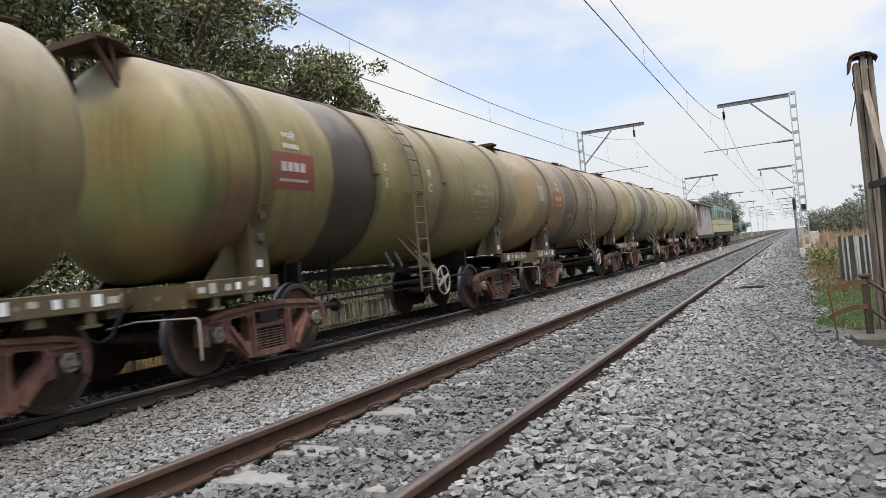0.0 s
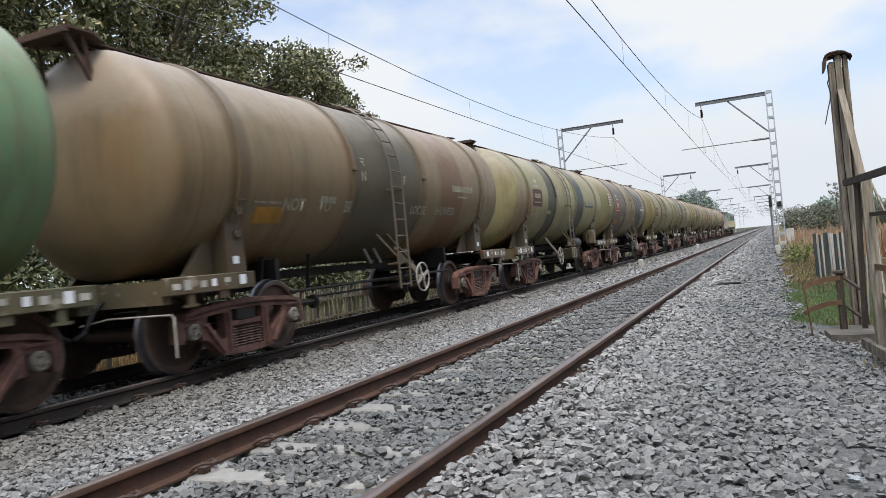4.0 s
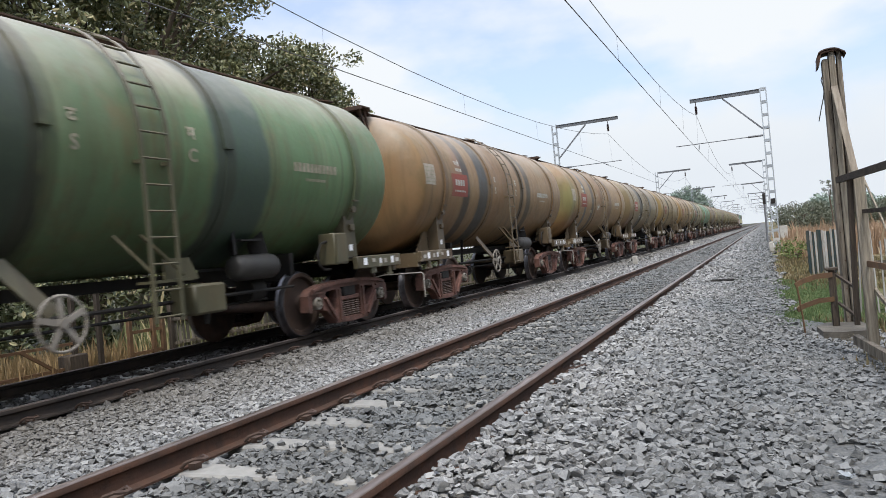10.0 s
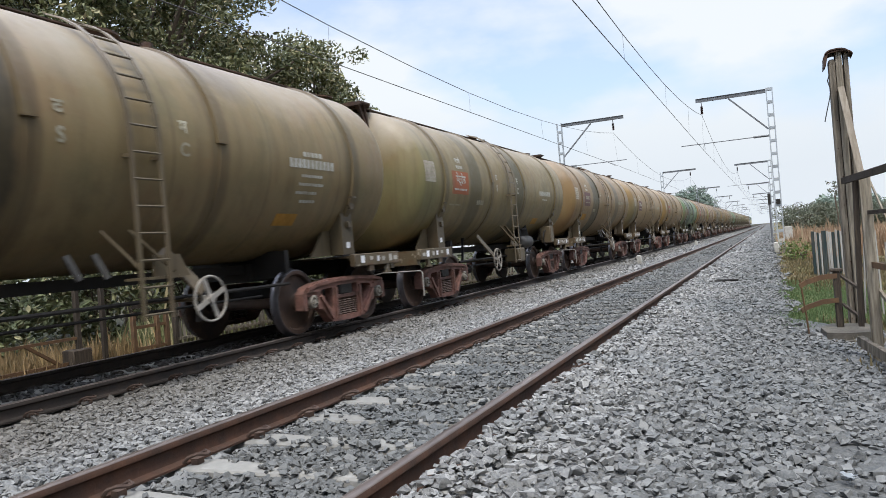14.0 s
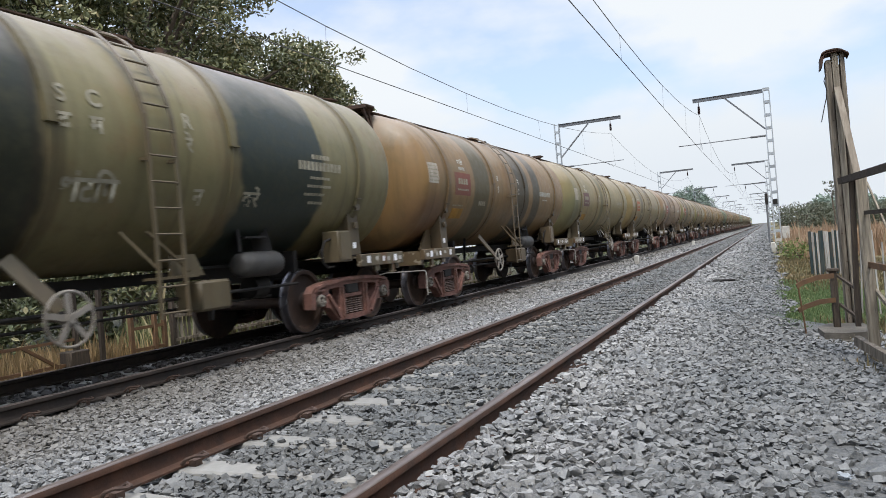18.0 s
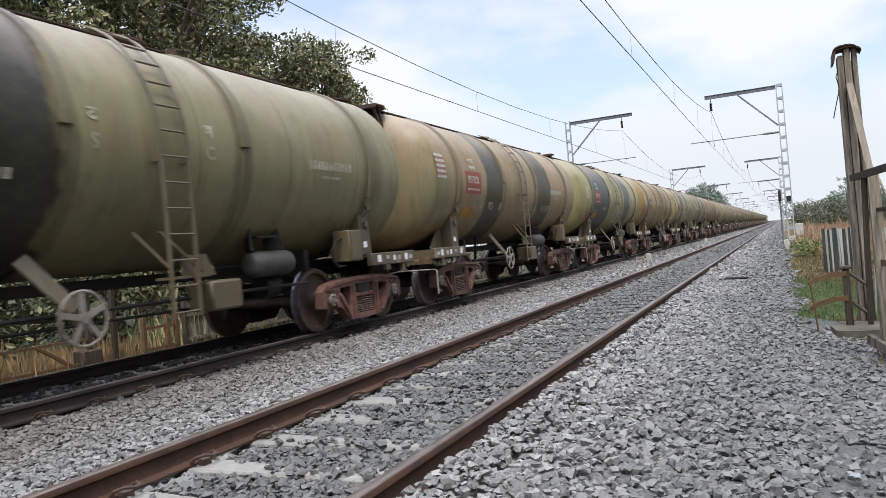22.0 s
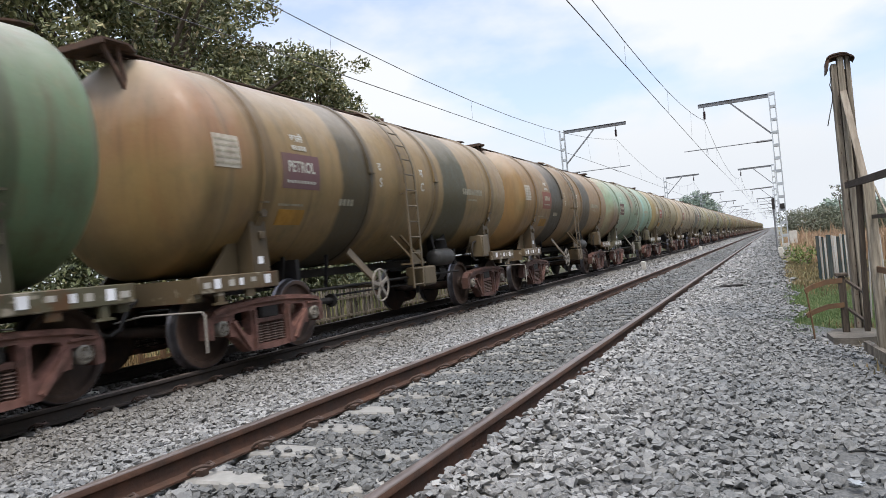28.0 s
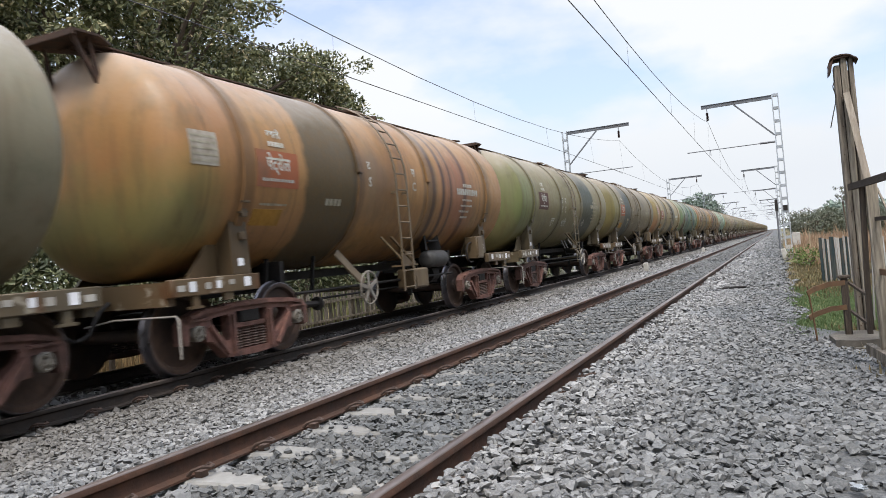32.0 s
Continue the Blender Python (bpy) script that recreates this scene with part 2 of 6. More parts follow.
    if peel:
        flake = n.noise(n.mapped(shift, (1.0, 0.55, 1.0)), 6.0, 3.0, 0.55)
        col = n.mix(n.span(flake, 0.60, 0.66, 0.0, 0.6), col, rgb("a39a8a"))
        rust = n.noise(shift, 2.3, 4.0, 0.6)
        col = n.mix(n.span(rust, 0.56, 0.66, 0.0, 0.75), col, rgb("5a3a22"))
    n.bump(n.math("ADD", n.math("MULTIPLY", n.noise(shift, 1.3, 2.0), 4.0), n.noise(shift, 18.0, 4.0)), 0.12, 0.02)
    return n.done(col, n.span(fine, 0.3, 0.7, 0.4, 0.56), 0.0, 0.34)


BOGIE = surf("bogie_red_oxide", "5a3d35", "755349", 9, 0.72, 1.0, c3="33281f", big=3.4, vary=0.35)
WHEEL = surf("wheel_steel", "46372f", "5c483d", 8, 0.65, 0.3, 0.3, c3="2a2422", big=1.6)
TREAD = surf("worn_tread", "58565a", "706e72", 8, 0.32, 0.1, 0.85, vary=0)
BLACK = surf("black_grime", "161413", "231f1d", 8, 0.75, 0.4, c3="2b2622", big=1.5)
GRIME = surf("dusty_grime", "2e2c2b", "42403d", 8, 0.55, 0.3, c3="2a2624", big=2.5, vary=0.3)
GREY = surf("grey_steel", "4c4a46", "625e56", 8, 0.6, 0.3, 0.2, c3="4a3a2e")
PALE = surf("pale_paint", "a09c94", "bab6ae", 8, 0.6, 0.2, c3="7a6e60")
RUST = surf("rusted_plate", "3a2c24", "5a4234", 9, 0.85, 0.5, c3="2c2522")
BRAKEW = surf("chalky_grey", "908a82", "a8a198", 8, 0.6, 0.2, c3="5e564c")
WHITE = surf("white_lettering", "bab8ae", "a4a096", 12, 0.7, 0.1, c3="9a9686", big=3.0)
WHITEP = surf("white_sticker", "e8e8ea", "dedee2", 12, 0.4, 0.05, c3="cfcfd2")
YELLOW = surf("orange_plate", "a87a2a", "926a28", 9, 0.7, 0.1, c3="6a5630")
RAILSIDE = surf("rusty_rail", "3c2a20", "54392b", 7, 0.85, 0.5, c3="2c211c", big=0.7, vary=0)
RAILDARK = surf("dark_rail", "2a2420", "3e342d", 7, 0.85, 0.5, c3="221d1a", big=0.7, vary=0)
RAILTOP = surf("rail_head_worn", "645852", "867a74", 9, 0.42, 0.1, 0.4, stretch=(4, 0.5, 4), c3="3a2e28", vary=0)
BLOCKM = surf("old_concrete", "4a4641", "6a645b", 9, 0.92, 1.0, c3="37332e", big=2.2)
CONCRETE = surf("sleeper_concrete", "7a7874", "918e88", 7, 0.88, 0.5, c3="6a655e")
CAPM = surf("bearing_cap", "7a756c", "958f84", 9, 0.6, 0.3, 0.3, c3="54483e", big=3)
SPRINGM = surf("spring_steel", "584840", "74625a", 9, 0.7, 0.3, 0.2, c3="3a302a")
CLIP = surf("clip_iron", "3a2c26", "54433a", 12, 0.8, 0.3)
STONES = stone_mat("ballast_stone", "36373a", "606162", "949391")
# Darker than the stones: shade of the gaps between them is in this colour.
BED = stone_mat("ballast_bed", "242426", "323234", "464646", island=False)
GROUND = ground_mat("dry_ground")
WOOD = surf("weathered_wood", "5a5248", "92887a", 9, 0.88, 0.9, stretch=(6, 6, 0.45), c3="3c342c", big=1.6)
WOODP = surf("pale_wood", "70685c", "9e9484", 9, 0.88, 0.8, stretch=(6, 6, 0.45), c3="4c443a", big=1.6)
WOODD = surf("dark_wood", "332c26", "51473d", 9, 0.88, 0.9, stretch=(6, 6, 0.45), c3="2a231e", big=1.6)
PLANK = surf("bleached_plank", "94887a", "b0a596", 9, 0.85, 0.6, stretch=(6, 6, 0.5), c3="7a6e60", big=1.6)
BOARDW = surf("white_board", "94928e", "b0aeaa", 6, 0.8, 0.4, stretch=(6, 6, 0.6), c3="7a7470", big=2)
BOARDB = surf("blue_board", "222e30", "2e3e40", 6, 0.8, 0.4, stretch=(6, 6, 0.6), c3="4c4a44", big=2)
PICKET = surf("picket_wood", "58524a", "7c746a", 6, 0.9, 0.5, stretch=(6, 6, 0.6), c3="38362f", vary=0.6)
IRON = surf("rusted_iron", "544030", "6a5038", 9, 0.85, 0.4, c3="4a3528")
MAST = surf("galvanised_steel", "a2a6aa", "b6babd", 7, 0.5, 0.15, 0.4, c3="8a8e92")
DARKMETAL = surf("arm_steel", "6c6e72", "7e8084", 7, 0.55, 0.2, 0.4, c3="5a5654")
WIRE = surf("copper_wire", "464446", "545052", 5, 0.5, 0.0, 0.6, vary=0)
PORC = surf("brown_porcelain", "33282a", "40302e", 5, 0.25, 0.0)
VERGE = leaf_mat("verge_weeds", "4e4832", "74684a", "937c58")
BARK = surf("bark", "4a4036", "62564a", 8, 0.95, 0.8, stretch=(3, 3, 0.8), c3="38302a")
LEAF = leaf_mat("broad_leaves", "3f472e", "7a7a52", "b2a480")
# Darker copy of the broad leaves, with shade on the low hedge painted in.
LEAFD = leaf_mat("hedge_leaves", "3e4630", "6a6e4c", "948c6a")
# Distance haze is put into these pale leaf colours.
LEAFFAR = leaf_mat("far_leaves", "66746a", "7c8a7c", "909a8c")
LEAFR = leaf_mat("scrub_leaves", "484d3e", "5e6250", "7a7662")
SHRUB = leaf_mat("shrub_leaves", "4a5a2a", "6a7a3c", "8a8a50")
DRY = leaf_mat("dry_grass", "7e6650", "9c8066", "b0a084")
DRYVERGE = leaf_mat("dry_verge", "66593f", "8c7454", "aa9268")
GREENG = leaf_mat("green_grass", "4e623e", "5e7048", "6e7850")


# ---- mesh building ----
class Shape:
    """Vertices and faces gathered from simple solids, then linked as one mesh."""

    def __init__(self):
        self.v, self.f, self.mi, self.cur = [], [], [], 0

    def put(self, verts, faces):
        o = len(self.v)
        self.v += [tuple(p) for p in verts]
        self.f += [tuple(i + o for i in q) for q in faces]
        self.mi += [self.cur] * len(faces)
        return self

    def box(self, x0, x1, y0, y1, z0, z1):
        return self.put([(x, y, z) for x in (x0, x1) for y in (y0, y1) for z in (z0, z1)],
                        [(0, 1, 3, 2), (4, 6, 7, 5), (0, 4, 5, 1), (2, 3, 7, 6), (0, 2, 6, 4), (1, 5, 7, 3)])

    def soft(self, x0, x1, y0, y1, z0, z1, b=0.01):
        """A box with its edges cut off."""
        bm = bmesh.new()
        bmesh.ops.create_cube(bm, size=1.0)
        for v in bm.verts:
            v.co = Vector(((x0 + x1) / 2 + v.co.x * (x1 - x0), (y0 + y1) / 2 + v.co.y * (y1 - y0), (z0 + z1) / 2 + v.co.z * (z1 - z0)))
        bmesh.ops.bevel(bm, geom=bm.edges[:], offset=b, segments=1, affect="EDGES", profile=0.5)
        bm.verts.index_update()
        self.put([v.co[:] for v in bm.verts], [[v.index for v in f.verts] for f in bm.faces])
        bm.free()
        return self

    def bar(self, p, q, w, h=None, up=(0, 0, 1)):
        """A square bar from p to q."""
        p, q = Vector(p), Vector(q)
        d = (q - p).normalized()
        s = d.cross(Vector(up))
        if s.length < 1e-4:
            s = d.cross(Vector((1, 0, 0)))
        s.normalize()
        u = s.cross(d)
        h = h or w
        c = [p + s * a * w / 2 + u * b * h / 2 for a, b in ((-1, -1), (1, -1), (1, 1), (-1, 1))]
        c += [x + (q - p) for x in c]
        return self.put(c, [(3, 2, 1, 0), (4, 5, 6, 7), (0, 1, 5, 4), (1, 2, 6, 5), (2, 3, 7, 6), (3, 0, 4, 7)])

    def rod(self, p, q, r, n=8, r2=None):
        return self.tube([p, q], [r, r if r2 is None else r2], n)

    def tube(self, pts, radii, n=8, caps=True):
        pts = [Vector(p) for p in pts]
        if not hasattr(radii, "__len__"):
            radii = [radii] * len(pts)
        vs, fs, side = [], [], None
        for i, p in enumerate(pts):
            d = (pts[min(i + 1, len(pts) - 1)] - pts[max(i - 1, 0)]).normalized()
            if side is None:
                side = d.cross(Vector((0, 0, 1)))
                if side.length < 1e-3:
                    side = d.cross(Vector((1, 0, 0)))
            side = (side - d * side.dot(d)).normalized()
            up = d.cross(side)
            for k in range(n):
                a = 2 * math.pi * k / n
                vs.append(p + (side * math.cos(a) + up * math.sin(a)) * radii[i])
        for i in range(len(pts) - 1):
            for k in range(n):
                a, b = i * n + k, i * n + (k + 1) % n
                fs.append((a, b, b + n, a + n))
        if caps:
            fs.append(tuple(range(n))[::-1])
            fs.append(tuple(range((len(pts) - 1) * n, len(pts) * n)))
        return self.put(vs, fs)

    def lathe(self, profile, centre, axis, n=24, close=False):
        """Turn (distance along the axis, radius) pairs about an axis: 'x', 'y' or 'z'."""
        vs, fs = [], []
        for s, r in profile:
            for k in range(n):
                a = 2 * math.pi * k / n
                c, d = r * math.cos(a), r * math.sin(a)
                v = {"x": (s, c, d), "y": (d, s, c), "z": (c, d, s)}[axis]
                vs.append((v[0] + centre[0], v[1] + centre[1], v[2] + centre[2]))
        m = len(profile)
        for i in range(m if close else m - 1):
            for k in range(n):
                a, b = i * n + k, i * n + (k + 1) % n
                a2, b2 = (i + 1) % m * n + k, (i + 1) % m * n + (k + 1) % n
                fs.append((a, b, b2, a2))
        return self.put(vs, fs)

    def plate(self, outline, t0, t1, axis="x"):
        """A plate with an outline of (a, b) points, thick from t0 to t1 along an axis."""
        n = len(outline)
        def at(t, a, b):
            return {"x": (t, a, b), "y": (a, t, b), "z": (a, b, t)}[axis]
        vs = [at(t0, *p) for p in outline] + [at(t1, *p) for p in outline]
        fs = [tuple(range(n))[::-1], tuple(range(n, 2 * n))] + [(i, (i + 1) % n, (i + 1) % n + n, i + n) for i in range(n)]
        return self.put(vs, fs)

    def mesh(self, name, mats, smooth=40):
        me = bpy.data.meshes.new(name)
        me.from_pydata(self.v, [], self.f)
        for m in mats if isinstance(mats, (list, tuple)) else [mats]:
            me.materials.append(m)
        if isinstance(mats, (list, tuple)) and len(mats) > 1:
            me.polygons.foreach_set("material_index", self.mi)
        if smooth:
            me.shade_smooth()
            me.set_sharp_from_angle(angle=radians(smooth))
        bm = bmesh.new()
        bm.from_mesh(me)
        bmesh.ops.recalc_face_normals(bm, faces=bm.faces)
        bm.to_mesh(me)
        bm.free()
        return me


def part(name, shape, material, parent=None, label="", smooth=40):
    ob = new(name, shape.mesh(name, material, smooth) if isinstance(shape, Shape) else shape)
    if parent:
        ob.parent = parent
    return tagged(ob, label) if label else ob


def thing(name, label, category, m=None, group=""):
    ob = new(name)
    ob.empty_display_size = 0.2
    if m:
        ob.matrix_basis = m
    return tagged(ob, label, category, group)


def soup(name, verts, faces, material, smooth=False):
    """A large mesh from arrays of vertices and equal-sized faces."""
    me = bpy.data.meshes.new(name)
    verts, faces = np.asarray(verts, np.float32), np.asarray(faces, np.int32)
    k = faces.shape[1]
    me.vertices.add(len(verts))
    me.vertices.foreach_set("co", verts.ravel())
    me.loops.add(faces.size)
    me.loops.foreach_set("vertex_index", faces.ravel())
    me.polygons.add(len(faces))
    me.polygons.foreach_set("loop_start", np.arange(0, faces.size, k, dtype=np.int32))
    me.polygons.foreach_set("use_smooth", np.full(len(faces), smooth))
    me.materials.append(material)
    me.update(calc_edges=True)
    me.validate()
    if smooth:
        me.set_sharp_from_angle(angle=radians(34))
    return new(name, me)


rng = np.random.default_rng(7)


def turns(n):
    """n random rotations."""
    q = rng.normal(size=(n, 4))
    q /= np.linalg.norm(q, axis=1)[:, None]
    w, x, y, z = q.T
    return np.stack([1 - 2 * (y * y + z * z), 2 * (x * y - z * w), 2 * (x * z + y * w), 2 * (x * y + z * w), 1 - 2 * (x * x + z * z),
                     2 * (y * z - x * w), 2 * (x * z - y * w), 2 * (y * z + x * w), 1 - 2 * (x * x + y * y)], -1).reshape(n, 3, 3)


# ---- the lie of the land ----
TRACK1, TRACK2, Z2 = -2.667, -7.583, -0.064
PROFILE = [(-400, -0.9), (-14, -0.75), (-11.2, -0.62), (-9.9, -0.42), (-9.2, -0.29), (-8.4, -0.27), (-6.7, -0.27), (-6.1, -0.25), (-5.2, -0.27), (-4.2, -0.22),
           (-3.6, -0.235), (-2.6, -0.235), (-1.75, -0.225), (-1.2, -0.2), (-0.6, -0.27), (0.0, -0.36), (0.6, -0.42), (1.6, -0.48), (6, -0.6), (400, -0.9)]
PX, PZ = np.array(PROFILE).T


def ground_z(x):
    return np.interp(x, PX, PZ)


# ---- ground and ballast ----
def sheet(name, xs, ys, material, lift=0.0):
    xs, ys = np.array(xs, float), np.array(ys, float)
    gx, gy = np.meshgrid(xs, ys, indexing="ij")
    v = np.stack([gx, gy, ground_z(gx) + lift], -1).reshape(-1, 3)
    n = len(ys)
    f = [(i * n + j, (i + 1) * n + j, (i + 1) * n + j + 1, i * n + j + 1) for i in range(len(xs) - 1) for j in range(n - 1)]
    return soup(name, v, f, material, True)


YS = [-300, -60, -20, 0, 10, 20, 40, 80, 160, 320, 700, 1500, 3000]
tagged(sheet("ground", [-2500, -800] + [p[0] for p in PROFILE] + [800, 2500], YS, GROUND, -0.02), "dry earth with sparse grass beside the railway", "ground", kind="structure")
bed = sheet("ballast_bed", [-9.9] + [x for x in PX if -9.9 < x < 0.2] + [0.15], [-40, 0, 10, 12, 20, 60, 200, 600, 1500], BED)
for v in bed.data.vertices:
    if v.co.x > 0.1 and v.co.y < 11:
        v.co.x, v.co.z = 1.7, ground_z(1.7) + 0.01
tagged(bed, "grey crushed stone bed under the rails", "ballast", kind="structure")

SLEEPER_Y0, SLEEPER_STEP = 3.61, 0.62


def hulls(n, cuts):
    """Blocky broken stones: skewed boxes with some corners knocked off."""
    out = []
    for _ in range(n):
        bm = bmesh.new()
        ax, ay, az = random.uniform(0.78, 1.05), random.uniform(0.55, 0.85), random.uniform(0.42, 0.68)
        skew, taper = random.uniform(-0.35, 0.35), random.uniform(0.55, 0.95)
        broken = random.sample(range(8), cuts)
        for i in range(8):
            sx, sy, sz = (-1, 1)[i & 1], (-1, 1)[i >> 1 & 1], (-1, 1)[i >> 2 & 1]
            k = taper if sz > 0 else 1.0
            p = Vector((ax * sx * k + skew * sz * 0.5, ay * sy * k + skew * sx * 0.4, az * sz)) + Vector([random.uniform(-0.16, 0.16) for _ in range(3)])
            if i in broken:
                bm.verts.new(p * 0.92 - Vector((sx * random.uniform(0.3, 0.7), 0, 0)))
                bm.verts.new(p * 0.92 - Vector((0, sy * random.uniform(0.3, 0.6), sz * random.uniform(0.1, 0.5))))
            else:
                bm.verts.new(p)
        bmesh.ops.convex_hull(bm, input=bm.verts)
        bmesh.ops.delete(bm, geom=[v for v in bm.verts if not v.link_faces], context="VERTS")
        bm.verts.index_update()
        out.append((np.array([v.co[:] for v in bm.verts]) * 0.92, np.array([[v.index for v in f.verts] for f in bm.faces])))
        bm.free()
    return out


HULLS = hulls(9, 3) + hulls(9, 2)


def scatter(name, label, x, y, z, size, material, flat=0.35):
    """Many stones as one mesh."""
    n = len(x)
    vs, fs, base = [], [], 0
    kinds = rng.integers(0, len(HULLS), n)
    rot = turns(n)
    for k, (hv, hf) in enumerate(HULLS):
        i = np.nonzero(kinds == k)[0]
        p = np.einsum("nij,vj->nvi", rot[i], hv) * size[i][:, None, None]
        p[..., 2] *= 1 - flat
        p += np.stack([x[i], y[i], z[i]], -1)[:, None, :]
        vs.append(p.reshape(-1, 3))
        fs.append((hf[None] + (np.arange(len(i)) * len(hv))[:, None, None] + base).reshape(-1, 3))
        base += len(i) * len(hv)
    return tagged(soup(name, np.concatenate(vs), np.concatenate(fs), material, True), label, "ballast", kind="stuff")


def stones(x0, x1, y0, y1, per_m2, size):
    n = int((x1 - x0) * (y1 - y0) * per_m2)
    x, y = rng.uniform(x0, x1, n), rng.uniform(y0, y1, n)
    s = np.minimum(size * rng.lognormal(0, 0.34, n), size * 1.75)
    z = ground_z(x) + rng.uniform(-0.02, 0.05, n) * size / 0.035
    keep = np.ones(n, bool)
    for c in (TRACK1, TRACK2):
        for side in (-0.8715, 0.8715):
            far = np.abs(x - c - side)
            keep &= far > 0.075 + s * 0.4
            cap = 0.05 * ((x > c + side) & (side > 0) & (c == TRACK1))
            z = np.where(far < 0.22, np.minimum(z, cap + (-0.165 if c == TRACK1 and side > 0 else -0.205) - np.where(x < c + side, 0.03, 0) * (c == TRACK1 and side > 0) + (Z2 if c == TRACK2 else 0) + 0.02 * rng.uniform(size=n)), z)
        on = (np.abs(x - c) < 1.36) & (np.abs((y - SLEEPER_Y0 + 0.31) % SLEEPER_STEP - 0.31) < 0.12)
        top = 0.172 - (Z2 if c == TRACK2 else 0)
        thin = np.where(np.sin(y * 5.1 + c) + np.sin(x * 3.3) > 0.2, 0.8, 0.5) * np.where(y < 6, 1.2, np.where(y < 12, 0.95, 0.6))
        keep &= ~(on & (np.abs(x - c) < 0.85) & (rng.uniform(size=n) < thin))
        z = np.where(on, np.maximum(z, 0.008 - top), z)
    crib = np.abs(x - TRACK1) < 0.77
    z = np.where(crib, np.maximum(z, -0.172 + rng.uniform(-0.06, -0.006, n)), z)
    heap = np.abs(x - TRACK1 - 0.8715 - 0.2) < 0.13
    z = np.where(heap, np.maximum(z, -0.09 - 0.22 * np.abs(x - TRACK1 - 0.98) + rng.uniform(-0.04, 0.02, n)), z)
    bare = (x > 0.08 + 0.1 * np.sin(y * 3)) & (y < 5.2)
    keep &= ~(bare & (rng.uniform(size=n) < 0.8))
    edge = np.clip((x + 0.12 + 0.12 * np.sin(y * 1.7) + 0.1 * np.sin(y * 4.3)) / 0.4, 0, 1) ** 0.7
    keep &= ~((y > 10.6) & (rng.uniform(size=n) < edge))
    return x[keep], y[keep], z[keep], s[keep]


groups = [stones(-6.4, -1.75, 1.6, 9, 1050, 0.0245), stones(-1.75, 1.3, 1.6, 9, 1000, 0.0265), stones(-6.4, 1.2, 9, 18, 720, 0.029), stones(-9.4, -6.4, 9, 18, 250, 0.037), stones(-9.4, 0.4, 18, 34, 190, 0.045),
          stones(-9.4, 0.4, 34, 64, 56, 0.062), stones(-6.2, 0.4, 64, 130, 20, 0.085), stones(-9.6, -6.4, 3, 9, 150, 0.036)]
allst = [np.concatenate(c) for c in zip(*groups)]
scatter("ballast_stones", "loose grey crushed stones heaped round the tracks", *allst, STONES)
# larger loose stones lying about
lx, ly = rng.uniform(-1.5, 0.5, 260), rng.uniform(2.2, 9, 260)
scatter("loose_stones", "larger angular grey stones on the ballast shoulder", lx, ly, ground_z(lx) + 0.04, 0.034 * rng.lognormal(0, 0.25, 260), STONES, 0.25)


# ---- tracks ----
def rail(name, x, z, side_mat, label):
    prof = [(-0.068, -0.172), (0.068, -0.172), (0.068, -0.158), (0.016, -0.142), (0.009, -0.12), (0.009, -0.06), (0.034, -0.042), (0.0335, -0.008), (0.026, 0.0),
            (-0.026, 0.0), (-0.0335, -0.008), (-0.034, -0.042), (-0.009, -0.06), (-0.009, -0.12), (-0.016, -0.142), (-0.068, -0.158)]
    s = Shape()
    ys = [-80, 0, 8, 16, 30, 60, 120, 300, 900]
    n = len(prof)
    vs = [(px, y, pz) for y in ys for px, pz in prof]
    for i in range(len(ys) - 1):
        for k in range(n):
            s.cur = 1 if 7 <= k <= 9 else 0
            s.f.append((i * n + k, i * n + (k + 1) % n, (i + 1) * n + (k + 1) % n, (i + 1) * n + k))
            s.mi.append(s.cur)
    s.v = vs
    ob = part(name, s, [side_mat, RAILTOP], smooth=50)
    ob.location = (x, 0, z)
    return tagged(ob, label, "rail", "running rails", "structure")


for c, z, m, lab in ((TRACK1, 0, RAILSIDE, "rust-brown steel rail with a worn grey head"), (TRACK2, Z2, RAILDARK, "dark grimy steel rail under the tank train")):
    for side in (-0.8715, 0.8715):
        rail("rail", c + side, z, m, lab)

sl = Shape()
sec = [(-1.375, 0.115, -0.02), (-0.62, 0.115, -0.0), (-0.3, 0.1, -0.008), (0.3, 0.1, -0.008), (0.62, 0.115, 0.0), (1.375, 0.115, -0.02)]
vs = []
for x, w, t in sec:
    vs += [(x, -w - 0.02, -0.2), (x, -w, t - 0.015), (x, -w + 0.015, t), (x, w - 0.015, t), (x, w, t - 0.015), (x, w + 0.02, -0.2)]
fs = [(0, 1, 2, 3, 4, 5), (30, 35, 34, 33, 32, 31)]
fs += [(i * 6 + k, i * 6 + (k + 1) % 6, i * 6 + 6 + (k + 1) % 6, i * 6 + 6 + k) for i in range(5) for k in range(6)]
sl.put(vs, fs)
sleeper_mesh = sl.mesh("sleeper", CONCRETE, 30)
clip_mesh = Shape().tube([(0.06, -0.055, 0.012), (0.10, -0.06, 0.045), (0.145, -0.045, 0.06), (0.165, 0.0, 0.05), (0.15, 0.045, 0.045), (0.11, 0.06, 0.05),
                          (0.07, 0.045, 0.03), (0.055, 0.0, 0.022)], 0.0105, 6).box(0.085, 0.13, -0.025, 0.025, -0.01, 0.03).mesh("rail_clip", CLIP)


def sleeper(c, z, y, clips):
    ob = tagged(new("sleeper", sleeper_mesh), "weathered concrete sleeper half buried in grey ballast", "sleeper", "railway sleepers")
    ob.location = (c, y, z - 0.172)
    for side in clips:
        for inout in (-1, 1):
            cl = new("rail_clip", clip_mesh)
            cl.parent = ob
            cl.matrix_basis = pose(side - inout * 0.02, 0, 0, 0, 0, 0 if inout > 0 else 180) @ Matrix.Scale(1.2, 4)
    return ob


